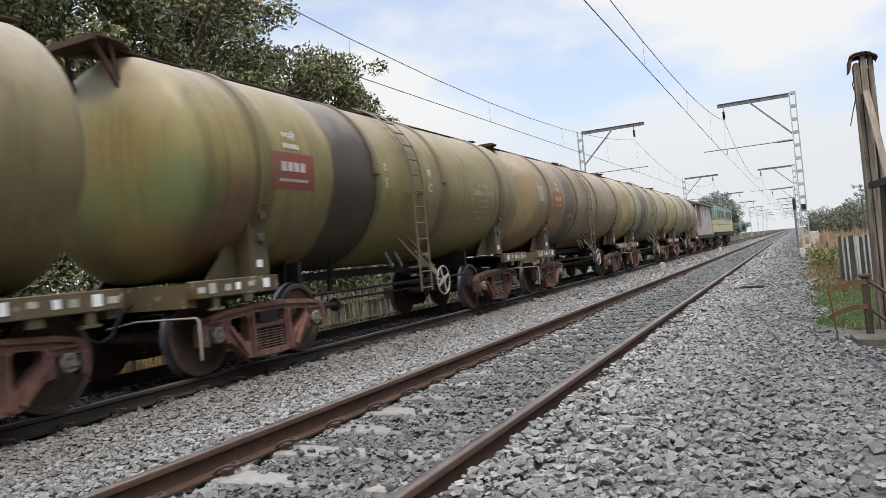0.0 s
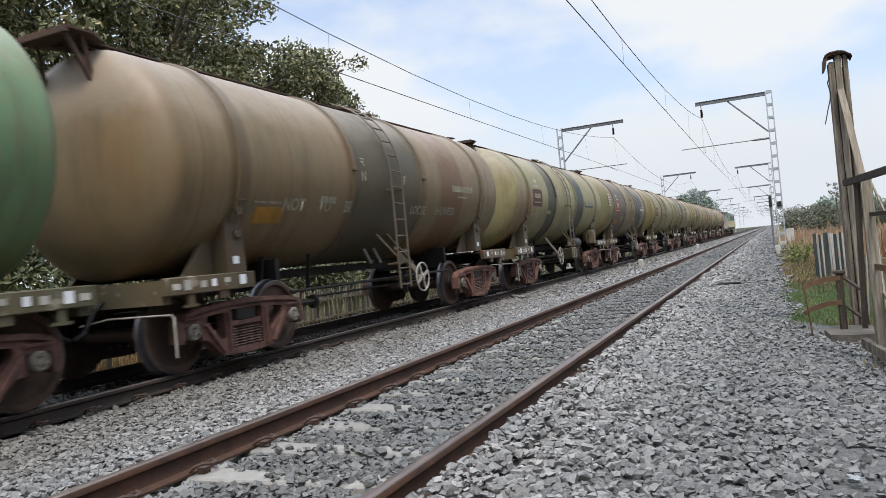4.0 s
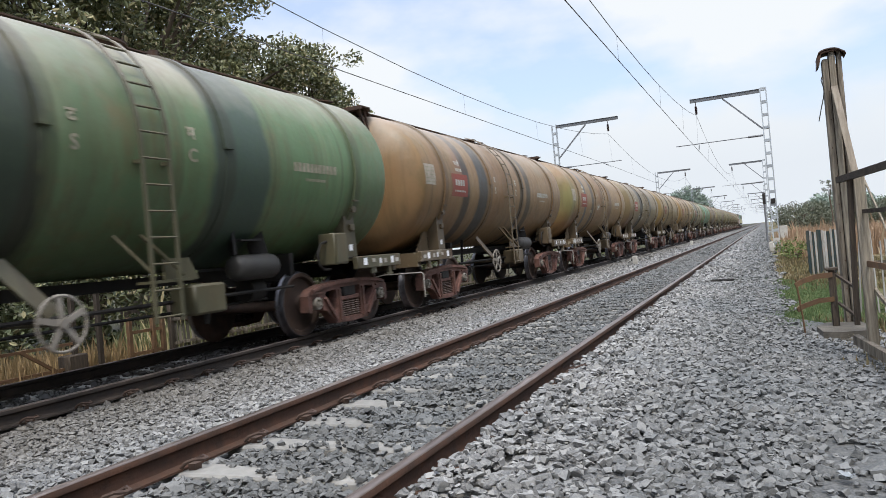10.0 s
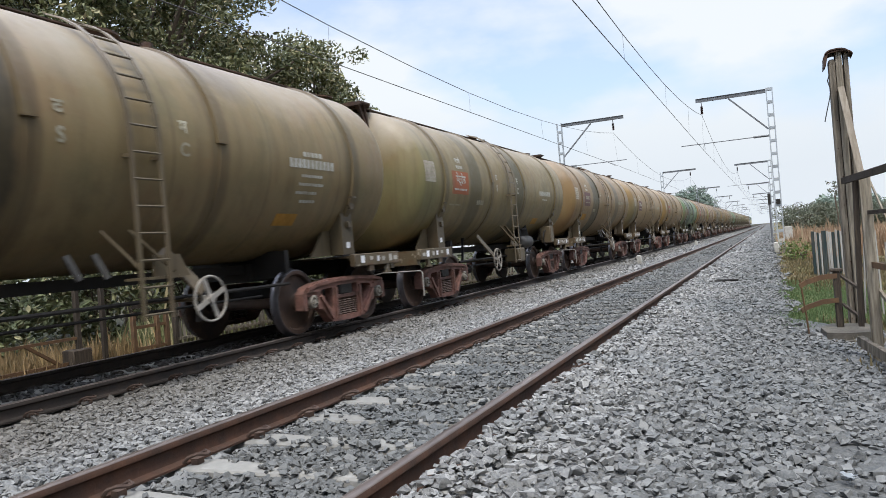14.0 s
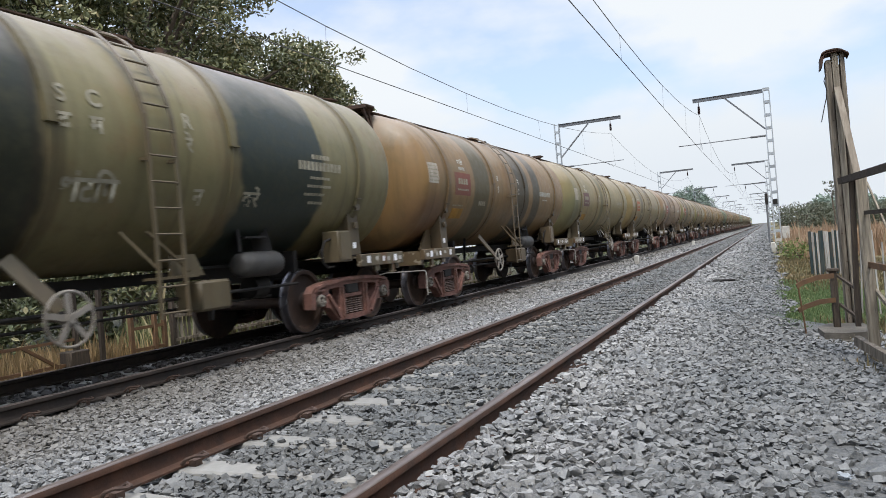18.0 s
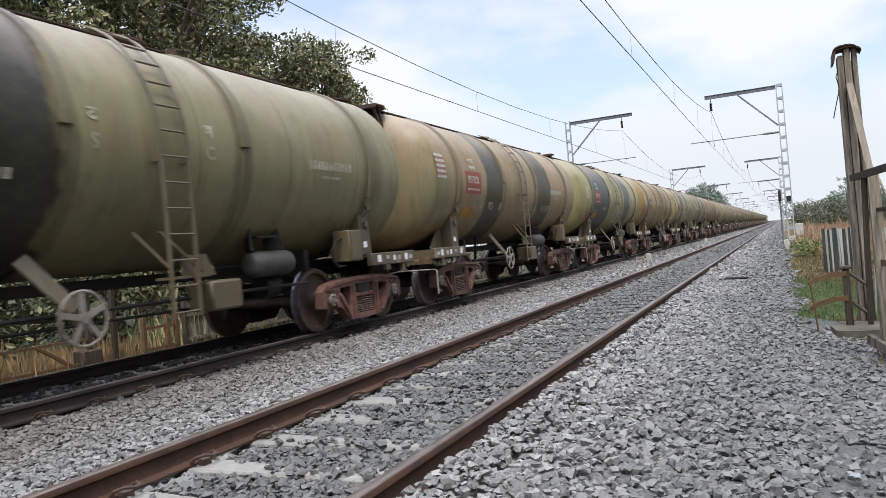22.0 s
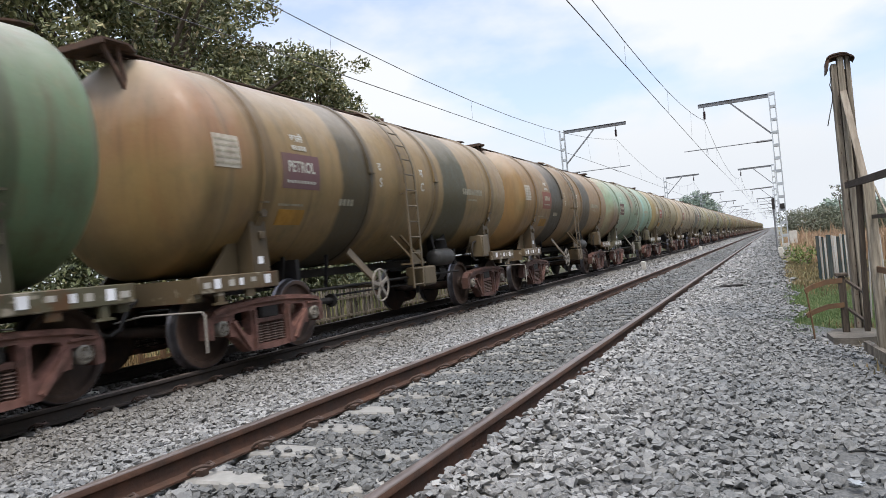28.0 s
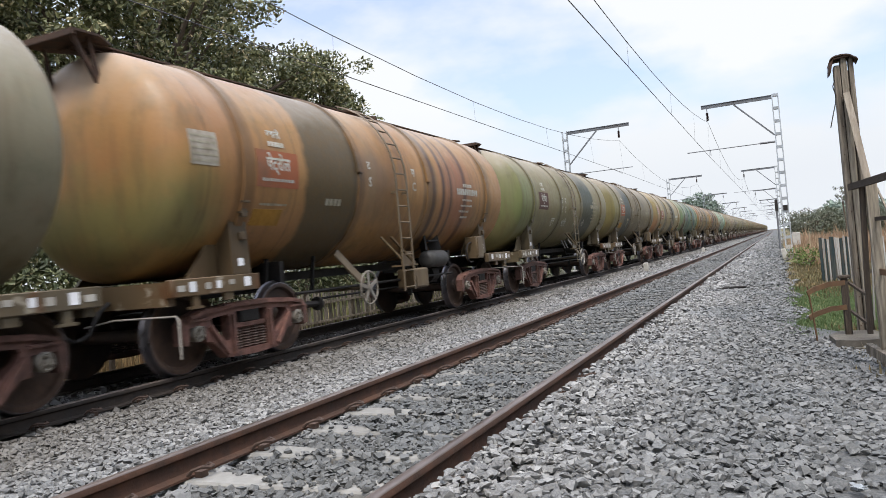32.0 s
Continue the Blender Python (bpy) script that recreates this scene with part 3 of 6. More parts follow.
for k in range(-4, 110):
    y = SLEEPER_Y0 + k * SLEEPER_STEP
    sleeper(TRACK1, 0, y, (-0.8715, 0.8715) if y < 26 else ())
    if y > 3:
        sleeper(TRACK2, Z2, y, (0.8715,) if y < 20 else ())


# ---- the train ----
TANK_R, TANK_Z, HALF, DISH = 1.446, 2.62, 5.30, 0.46


def on_tank(y, z, lift):
    a = math.asin(max(-1, min(1, (z - TANK_Z) / TANK_R)))
    return ((TANK_R + lift) * math.cos(a), y, TANK_Z + (TANK_R + lift) * math.sin(a))


def patch(y0, y1, z0, z1, lift=0.004):
    """A thin plate that follows the tank's side."""
    n, s = 5, Shape()
    zs = [z0 + (z1 - z0) * i / n for i in range(n + 1)]
    vs = [on_tank(y, z, l) for l in (-0.004, lift) for z in zs for y in (y0, y1)]
    m = 2 * (n + 1)
    fs = []
    for i in range(n):
        a = 2 * i
        fs += [(a + m, a + 1 + m, a + 3 + m, a + 2 + m), (a, a + 2 + m, a + m), (a, a + 2, a + 2 + m), (a + 1, a + 1 + m, a + 3 + m, a + 3)]
    fs += [(0, m, m + 1, 1), (2 * n, 2 * n + 1, 2 * n + 1 + m, 2 * n + m)]
    return s.put(vs, fs)


TEXT = {}


def lettering(text, y, z, size, material, squeeze=1.0, lift=0.008):
    """Letters wrapped on the tank's side, centred at y, their foot at z."""
    key = (text, y, z, size, material.name, lift)
    if key not in TEXT:
        cu = bpy.data.curves.new("letters", "FONT")
        cu.body, cu.size, cu.align_x, cu.resolution_u, cu.offset = text, size, "CENTER", 3, size * 0.025
        ob = new("letters", cu)
        bpy.context.view_layer.update()
        me = bpy.data.meshes.new_from_object(ob.evaluated_get(bpy.context.evaluated_depsgraph_get()))
        bpy.data.objects.remove(ob)
        for v in me.vertices:
            v.co = on_tank(y + v.co.x * squeeze, z + v.co.y, lift)
        me.materials.clear()
        me.materials.append(material)
        me.name = "lettering"
        TEXT[key] = me
    return TEXT[key]


def bars(rows, material, lift=0.008):
    """Rows of writing as plain bars: (y0, y1, z0, z1, pieces)."""
    s = Shape()
    for y0, y1, z0, z1, k in rows:
        step = (y1 - y0) / k
        for i in range(k):
            a, b = y0 + i * step, y0 + (i + 0.78) * step
            s.put([on_tank(a, z0, lift), on_tank(b, z0, lift), on_tank(b, z1, lift), on_tank(a, z1, lift)], [(0, 1, 2, 3)])
    return s.mesh("lettering", material, 0)


WPROF = [(0.78, 0.085), (0.78, 0.14), (0.80, 0.40), (0.795, 0.50), (0.80, 0.525), (0.815, 0.53), (0.83, 0.51), (0.84, 0.502), (0.93, 0.495), (0.935, 0.485), (0.93, 0.43), (0.885, 0.40),
         (0.87, 0.22), (0.90, 0.15), (0.95, 0.14), (0.955, 0.085)]
wheel_s = Shape().lathe(WPROF, (0, 0, 0), "x", 30, True)
wheel_s.mi = [1 if 5 <= i // 30 <= 8 else 0 for i in range(len(wheel_s.f))]
wheel_mesh = wheel_s.mesh("wheel", [WHEEL, TREAD], 35)
axle_mesh = Shape().lathe([(-1.06, 0.001), (-1.06, 0.065), (-0.98, 0.084), (0.98, 0.084), (1.06, 0.065), (1.06, 0.001)], (0, 0, 0), "x", 12).mesh("wheelset", WHEEL, 35)

def holed(outline, holes, x0, x1):
    """A plate in the y-z plane with openings through it."""
    bm = bmesh.new()
    loops = []
    for loop in (outline, *holes):
        vs = [bm.verts.new((0, a, b)) for a, b in loop]
        for i in range(len(vs)):
            bm.edges.new((vs[i], vs[(i + 1) % len(vs)]))
        loops.append(len(vs))
    bmesh.ops.triangle_fill(bm, use_beauty=True, use_dissolve=False, edges=bm.edges[:], normal=(1, 0, 0))
    bm.verts.index_update()
    pts, tris = [v.co.copy() for v in bm.verts], [[v.index for v in f.verts] for f in bm.faces]
    bm.free()
    n, s = len(pts), Shape()
    fs = [t for t in tris] + [[i + n for i in t[::-1]] for t in tris]
    o = 0
    for k in loops:
        fs += [(o + i, o + (i + 1) % k, o + (i + 1) % k + n, o + i + n) for i in range(k)]
        o += k
    return s.put([(x0, p.y, p.z) for p in pts] + [(x1, p.y, p.z) for p in pts], fs)


X = 1.13
half = [(0.0, 0.81), (0.35, 0.81), (0.9, 0.77), (1.14, 0.72), (1.25, 0.62), (1.25, 0.38), (1.15, 0.36), (1.14, 0.57), (0.87, 0.57), (0.86, 0.37), (0.76, 0.36), (0.5, 0.13), (0.0, 0.11)]
hole = [(0.43, 0.63), (0.47, 0.67), (0.74, 0.65), (0.77, 0.61), (0.73, 0.53), (0.5, 0.33), (0.45, 0.34), (0.43, 0.38)]
frame_s = holed(half + [(-a, b) for a, b in half[1:-1]][::-1], [hole, [(-a, b) for a, b in hole][::-1], [(-0.31, 0.2), (0.31, 0.2), (0.31, 0.69), (-0.31, 0.69)]], X - 0.07, X + 0.08)
for q in (-1, 1):
    for (a, b), (c, d), wd in (((0, 0.775), (0.36, 0.775), 0.05), ((0.36, 0.775), (0.9, 0.735), 0.05), ((0.9, 0.735), (1.14, 0.685), 0.05), ((0.80, 0.56), (0.5, 0.185), 0.06), ((0.37, 0.66), (0.37, 0.16), 0.05)):
        frame_s.bar((X + 0.09, q * a, b), (X + 0.09, q * c, d), 0.05, wd, (1, 0, 0))
    frame_s.box(X + 0.081, X + 0.11, min(q * 0.84, q * 1.17), max(q * 0.84, q * 1.17), 0.635, 0.665)
frame_mesh = frame_s.mesh("side_frame", BOGIE, 30)
seat_mesh = Shape().soft(X - 0.12, X + 0.06, -0.305, 0.305, 0.47, 0.54, 0.01).mesh("spring_seat", BOGIE)
coil = [(0.205 + 0.0175 * i, 0.081 if i % 2 else 0.052) for i in range(16)]
spring_mesh = Shape().lathe(coil, (0, 0, 0), "z", 10).mesh("spring", SPRINGM, 20)
cap_mesh = Shape().lathe([(-0.09, 0.09), (0.06, 0.10), (0.11, 0.097), (0.12, 0.08), (0.105, 0.07), (0.10, 0.035), (0.125, 0.03), (0.125, 0.001)], (X, 0, 0), "x", 16).rod((X + 0.1, 0, 0.055), (X + 0.14, 0, 0.055), 0.016, 6).rod((X + 0.1, 0.048, -0.028), (X + 0.14, 0.048, -0.028), 0.016, 6).rod((X + 0.1, -0.048, -0.028), (X + 0.14, -0.048, -0.028), 0.016, 6).mesh("bearing_cap", CAPM, 40)
bolster_mesh = Shape().soft(-1.2, 1.2, -0.2, 0.2, 0.52, 0.74, 0.03).rod((0, 0, 0.7), (0, 0, 0.95), 0.25, 12).mesh("bolster", BLACK)
beam_mesh = Shape().bar((-0.95, -0.42, 0.42), (0.95, -0.42, 0.42), 0.09).bar((-0.95, 0.42, 0.42), (0.95, 0.42, 0.42), 0.09).bar((0.86, -0.47, 0.3), (0.86, -0.47, 0.6), 0.1, 0.12).bar(
    (0.86, 0.47, 0.3), (0.86, 0.47, 0.6), 0.1, 0.12).bar((0.3, -0.45, 0.45), (0.3, 0.45, 0.5), 0.05).mesh("brake_beam", BLACK)


def bogie(parent, y):
    b = new("bogie")
    b.parent, b.location, b.empty_display_size = parent, (0, y, 0), 0.2
    for s in (-1, 1):
        for me, at in ((frame_mesh, [(0, 0, 0)]), (seat_mesh, [(0, 0, 0)]), (spring_mesh, [(s * X, -0.24, 0), (s * X, -0.08, 0), (s * X, 0.08, 0), (s * X, 0.24, 0)]), (cap_mesh, [(0, -1.0, 0.49), (0, 1.0, 0.49)])):
            for p in at:
                ob = new(me.name, me)
                ob.parent = b
                if me is spring_mesh:
                    ob.location = p
                else:
                    ob.matrix_basis = pose(p[0], p[1] * (1 if s > 0 else -1), p[2], 0, 0, 0 if s > 0 else 180)
    for me in (bolster_mesh, beam_mesh):
        new(me.name, me).parent = b
    for yy in (y - 1.0, y + 1.0):
        w = new("wheelset", axle_mesh)
        w.parent, w.location = parent, (0, yy, 0.5)
        for turn in (0, 180):
            o = new("wheel", wheel_mesh)
            o.parent = w
            o.matrix_basis = pose(0, 0, 0, 0, 0, turn)
        WHEELS.append(w)
    return b


WHEELS = []
PAINTED = ("tank", "strap")
DUSTY = ("clamp", "saddle", "gusset", "lamp_bracket", "ladder", "rung", "control_box", "valve", "underframe_end", "step_frame", "brake_bracket")


def tank_wagon(variant):
    """A four-axle tank wagon, built round its middle at rail level. Variant B is turned end for end below the tank."""
    w = thing("tank_wagon", "", "tank wagon")
    prof = [(-HALF - DISH, 0.001)]
    for i in range(1, 11):
        a = math.pi / 2 * i / 10
        prof.append((-HALF - DISH * math.cos(a), TANK_R * math.sin(a) ** 0.82))
    prof += [(y, TANK_R) for y in (-4.4, -3.0, -1.55, 0, 1.1, 3.0, 4.4)]
    prof += [(-a, r) for a, r in prof[:11]][::-1]
    t = part("tank", Shape().lathe(prof, (0, 0, TANK_Z), "y", 56), GREY, w, smooth=50)
    for y, wd in ((-4.325, 0.15), (4.325, 0.15)):
        r = TANK_R + 0.035
        part("strap", Shape().lathe([(y - wd / 2, TANK_R - 0.01), (y - wd / 2 + 0.015, r), (y + wd / 2 - 0.015, r), (y + wd / 2, TANK_R - 0.01)], (0, 0, TANK_Z), "y", 56), GREY, w, smooth=30)
    for y in (-1.50, 1.12):
        st, arc = Shape(), [radians(2 + 176 * i / 36) for i in range(37)]
        for a0, a1 in zip(arc, arc[1:]):
            st.put([(r * math.cos(a), y + e, TANK_Z + r * math.sin(a)) for a in (a0, a1) for r, e in ((TANK_R - 0.01, -0.065), (TANK_R + 0.032, -0.055), (TANK_R + 0.032, 0.055), (TANK_R - 0.01, 0.065))],
                   [(0, 4, 5, 1), (1, 5, 6, 2), (2, 6, 7, 3)])
        for q in (-1, 1):
            st.box(min(q * (TANK_R - 0.02), q * (TANK_R + 0.045)), max(q * (TANK_R - 0.02), q * (TANK_R + 0.045)), y - 0.065, y + 0.1, TANK_Z + 0.03, TANK_Z + 0.05)
        st.lathe([(y - 0.035, TANK_R - 0.008), (y - 0.025, TANK_R + 0.012), (y + 0.025, TANK_R + 0.012), (y + 0.035, TANK_R - 0.008)], (0, 0, TANK_Z), "y", 56)
        part("strap", st, GREY, w, smooth=30)
    # running board on top with its end platforms
    rb = Shape()
    for x in (-0.18, 0.0, 0.18):
        rb.box(x - 0.08, x + 0.08, -5.6, 5.6, 4.098, 4.118)
    for y in np.linspace(-5.2, 5.2, 12):
        rb.box(-0.25, 0.25, y - 0.02, y + 0.02, 4.03, 4.097)
    part("running_board", rb, RUST, w, "rusted running board on the tank's top")
    for s in (-1, 1):
        if s > 0:
            part("end_platform", Shape().plate([(-0.3, 5.3), (0.3, 5.3), (0.36, 5.45), (0.36, 5.62), (-0.36, 5.62), (-0.36, 5.45)], 4.09, 4.115, "z"), RUST, w)
            continue
        e = Shape().plate([(-0.3, s * 5.3), (0.3, s * 5.3), (0.48, s * 5.6), (0.48, s * 6.0), (-0.48, s * 6.0), (-0.48, s * 5.6)], 4.122, 4.15, "z").bar((-0.48, s * 5.98, 4.10), (0.48, s * 5.98, 4.10), 0.05)
        for x in (-0.38, 0.38):
            e.bar((x, s * 5.95, 4.14), (x * 1.05, s * 5.60, 3.55), 0.05)
            e.bar((x, s * 5.7, 4.14), (x * 1.05, s * 5.60, 3.6), 0.04)
        part("end_platform", e, RUST, w)
    part("manhole", Shape().lathe([(3.98, 0.34), (4.10, 0.34), (4.11, 0.4), (4.14, 0.4), (4.15, 0.3), (4.165, 0.001)], (0, 0.5, 0), "z", 20).rod((0.3, 1.2, 3.95), (0.3, 1.2, 4.14), 0.07), RUST, w)
    # ladder
    path = [(1.53, 0.62), (1.53, 1.4), (1.53, 2.62)] + [((TANK_R + 0.084) * math.cos(a), TANK_Z + (TANK_R + 0.084) * math.sin(a)) for a in [0.16 * i for i in range(1, 9)]]
    ly = -0.18
    lad = Shape()
    for s in (-0.2, 0.2):
        for (x0, z0), (x1, z1) in zip(path, path[1:]):
            lad.bar((x0, ly + s, z0), (x1, ly + s, z1), 0.018, 0.055, (0, 1, 0))
        lad.box(1.38, 1.53, ly + s - 0.03, ly + s + 0.03, 2.36, 2.40)
    lad = part("ladder", lad, GREY, w)
    seg = [math.dist(a, b) for a, b in zip(path, path[1:])]
    d = 0.06
    while d < sum(seg) - 0.02:
        k, r = 0, d
        while r > seg[k]:
            r -= seg[k]
            k += 1
        u = r / seg[k]
        x, z = path[k][0] + (path[k + 1][0] - path[k][0]) * u, path[k][1] + (path[k + 1][1] - path[k][1]) * u
        g = new("rung", RUNG)
        g.parent, g.location = lad, (x, ly, z)
        d += 0.29
    sf = Shape()
    sf.bar((1.25, ly - 0.42, 1.60), (1.5, ly - 0.18, 1.18), 0.06, 0.03).bar((1.25, ly - 0.05, 1.60), (1.45, ly + 0.36, 1.12), 0.06, 0.03).box(1.3, 1.5, ly - 0.2, ly + 0.45, 1.05, 1.08)
    sf.plate([(ly + 0.2, 1.06), (ly + 0.75, 1.06), (ly + 0.6, 1.32), (ly + 0.2, 1.32)], 1.28, 1.31)
    part("step_frame", sf, GREY, w)
    # frame ends, saddles, headstocks, couplers
    for s in (-1, 1):
        f = Shape().soft(1.30, 1.40, min(s * 4.2, s * 5.74), max(s * 4.2, s * 5.74), 0.95, 1.16, 0.012).soft(-1.40, -1.30, min(s * 4.2, s * 5.74), max(s * 4.2, s * 5.74), 0.95, 1.16, 0.012)
        f.box(-1.299, 1.299, min(s * 4.25, s * 5.6), max(s * 4.25, s * 5.6), 1.10, 1.13)
        f.box(-1.299, 1.299, min(s * 5.6, s * 5.73), max(s * 5.6, s * 5.73), 0.86, 1.14)
        f.bar((1.35, s * 5.35, 0.95), (1.35, s * 5.35, 0.80), 0.10, 0.06)
        f.bar((1.35, s * 4.78, 0.95), (1.35, s * 4.78, 0.86), 0.16, 0.05).bar((1.35, s * 5.35, 0.83), (1.35, s * 5.35, 0.80), 0.22, 0.06)
        part("underframe_end", f, GREY, w)
        c0 = s * 4.325
        for q in (-1, 1):
            a, b = (1.0, 1.22) if q > 0 else (-1.22, -1.0)
            part("saddle", Shape().plate([(c0 - 0.185, 1.165), (c0 + 0.185, 1.165), (c0 + 0.15, 1.95), (c0 - 0.15, 1.95)], a, b).box(min(1.0 * q, 1.235 * q), max(1.0 * q, 1.235 * q), c0 - 0.19, c0 - 0.175, 1.165, 1.9), GREY, w)
            part("gusset", Shape().plate([(c0 - 0.186, 1.165), (c0 - 0.75, 1.165), (c0 - 0.50, 1.42), (c0 - 0.30, 1.68), (c0 - 0.186, 1.86)], q * 0.95, q * 0.99), GREY, w)
            if q > 0:
                part("lamp_bracket", Shape().soft(1.22, 1.27, c0 - 0.02, c0 + 0.10, 1.60, 1.71, 0.01), GREY, w)
        part("cradle", Shape().plate([(-1.0, 1.7), (-1.0, 1.17), (1.0, 1.17), (1.0, 1.7), (0.75, 1.38), (0.3, 1.21), (-0.3, 1.21), (-0.75, 1.38)], c0 - 0.02, c0 + 0.02, "y"), BLACK, w)
        part("clamp", Shape().plate([(c0 - 0.055, 1.9), (c0 + 0.055, 1.9), (c0 + 0.04, 2.2), (c0 - 0.04, 2.2)], 1.24, 1.345).box(1.24, 1.345, c0 - 0.08, c0 + 0.08, 1.95, 1.975).box(1.28, 1.40, c0 - 0.07, c0 + 0.07, 2.08, 2.105), GREY, w)
        c = Shape().box(-0.13, 0.13, min(s * 5.731, s * 6.0), max(s * 5.731, s * 6.0), 0.92, 1.10).soft(-0.2, 0.2, min(s * 5.96, s * 6.2), max(s * 5.96, s * 6.2), 0.86, 1.16, 0.04)
        part("coupler", c, BLACK, w)
        part("uncoupling_lever", Shape().tube([(-s * 1.34, s * 5.62, 0.25), (-s * 1.34, s * 5.62, 0.70), (-s * 1.32, s * 5.64, 0.74), (-s * 0.6, s * 5.86, 0.75), (-s * 0.2, s * 5.92, 0.69)], 0.013, 6), BRAKEW, w)
        part("brake_hose", Shape().tube([(0.4, s * 5.74, 0.95), (0.42, s * 5.9, 0.85), (0.42, s * 6.05, 0.62), (0.40, s * 6.19, 0.56)], 0.025, 6), BLACK, w)
    for s in (-1, 1):
        part("stub_sill", Shape().box(-0.26, 0.26, min(s * 2.9, s * 5.6), max(s * 2.9, s * 5.6), 0.86, 1.14).box(-0.9, 0.9, s * 3.05 - 0.05, s * 3.05 + 0.05, 0.9, 1.3), BLACK, w)
    part("centre_pipe", Shape().box(-0.2, 0.2, -2.89, 2.89, 0.99, 1.13), BLACK, w)
    for x, z, r in ((1.0, 0.80, 0.026),):
        part("brake_pipe", Shape().rod((x, -2.9, z), (x, 2.9, z), r, 6), BLACK, w)
    for y in (-3.2, -2.0):
        part("hanger", Shape().bar((0.75, y, 1.35), (0.75, y - 0.12, 0.78), 0.06, 0.03), BLACK, w)
    for y in (ly - 0.87, ly - 0.53) if variant == "B" else ():
        part("hanger_plate", Shape().bar((1.2, y + 0.04, 1.36), (1.28, y + 0.12, 1.10), 0.07, 0.03, (1, 0, 0)), GRIME, w)
    m = 1 if variant == "A" else -1
    hy = -1.44 if m > 0 else 0.76
    hw = Shape()
    ring = [(1.42, hy + 0.27 * math.cos(a), 0.76 + 0.27 * math.sin(a)) for a in [2 * math.pi * i / 24 for i in range(25)]]
    hw.tube(ring, 0.015, 8, False)
    spokes = 5 if m > 0 else 4
    for k in range(spokes):
        a = 2 * math.pi * k / spokes + 0.4
        hw.bar((1.42, hy, 0.76), (1.42, hy + 0.26 * math.cos(a), 0.76 + 0.26 * math.sin(a)), 0.06, 0.018, (1, 0, 0))
    hw.rod((1.30, hy, 0.76), (1.45, hy, 0.76), 0.05, 10)
    part("hand_brake_wheel", hw, BRAKEW, w, "pale grey spoked hand brake wheel")
    part("brake_bracket", Shape().bar((1.05, hy - 0.36, 1.38), (1.33, hy - 0.02, 0.85), 0.03, 0.2, (0, 1, 0)).rod((0.2, hy, 0.76), (1.3, hy, 0.76), 0.025), GREY, w)
    part("brake_lever", Shape().rod((0.95, -3.0, 0.62), (0.95, -2.3, 0.60), 0.05, 8).rod((0.95, -2.3, 0.60), (0.95, -2.25, 0.60), 0.11, 10).rod((0.8, -2.2, 0.66), (0.8, 2.5, 0.66), 0.02, 6).bar((0.8, 1.2, 0.45), (0.8, 1.25, 0.9), 0.08, 0.03), BLACK, w)
    if m > 0:
        res = Shape().lathe([(0.62, 0.001), (0.62, 0.11), (0.65, 0.155), (0.71, 0.178), (1.41, 0.178), (1.47, 0.155), (1.50, 0.11), (1.50, 0.001)], (1.05, 0.88, 1.14), "y", 20)
        res = part("air_reservoir", res, GRIME, w, "grimy dark air reservoir slung below the tank")
        part("strap_hanger", Shape().bar((1.0, 1.61, 1.30), (0.95, 1.65, 1.62), 0.04, 0.26), BLACK, res)
        part("strap_hanger", Shape().bar((1.0, 2.15, 1.30), (0.95, 2.11, 1.62), 0.04, 0.26), BLACK, res)
        part("hanger_plate", Shape().box(0.8, 1.1, 1.66, 2.10, 1.50, 1.53), BLACK, res)
        part("control_box", Shape().soft(1.10, 1.40, 3.53, 3.92, 1.06, 1.56, 0.015).box(1.40, 1.415, 3.57, 3.88, 1.10, 1.52), GREY, w)
        part("hose_loop", Shape().tube([(1.25, 3.55, 1.44), (1.25, 3.36, 1.40), (1.25, 3.25, 1.25), (1.25, 3.28, 1.08), (1.25, 3.42, 0.99), (1.25, 3.6, 1.0)], 0.02, 6), BLACK, w)
        part("brake_cylinder", Shape().lathe([(0.0, 0.001), (0.0, 0.16), (0.3, 0.16), (0.34, 0.10), (0.45, 0.001)], (0.85, 1.95, 0.82), "y", 14), BLACK, w)
        part("valve", Shape().soft(0.95, 1.36, 0.42, 0.98, 0.62, 0.99, 0.03), GREY, w)
    for s in (-1, 1):
        bogie(w, s * 4.195)
    # reflective stickers on frame ends and saddles
    for s in (-1, 1):
        for y, z, a, h, m in ((4.45, 1.065, 0.06, 0.06, WHITEP), (4.98, 1.06, 0.04, 0.045, WHITEP), (5.16, 1.055, 0.05, 0.04, PALE), (5.42, 1.06, 0.055, 0.06, WHITEP if variant == "A" else PALE),
                              (4.74, 1.075, 0.05, 0.03, PALE), (5.6, 1.05, 0.06, 0.035, PALE)):
            part("sticker", Shape().box(1.401, 1.405, s * y - a, s * y + a, z - h, z + h), m, w)
        part("sticker", Shape().box(1.221, 1.225, s * 4.325 - 0.06, s * 4.325 + 0.05, 1.27, 1.37), WHITEP, w)
    return w


RUNG = Shape().rod((0, -0.2, 0), (0, 0.2, 0), 0.014, 6).mesh("rung", GREY)
SIGNS = {"red": "84463c", "maroon": "52352f", "purple": "64494a", "rose": "7c4c40", "grey": "5c5e60", "orange": "9a5a3c"}
SIGNM = {k: surf("sign_" + k, v, v, 9, 0.7, 0.1, c3="6a5a48", big=1.6, vary=0.1) for k, v in SIGNS.items()}
REDS = surf("red_stripe", "80554c", "8c655e", 9, 0.7, 0.1)
BLUEP = surf("slate_patch", "46525e", "3c4852", 9, 0.6, 0.1)
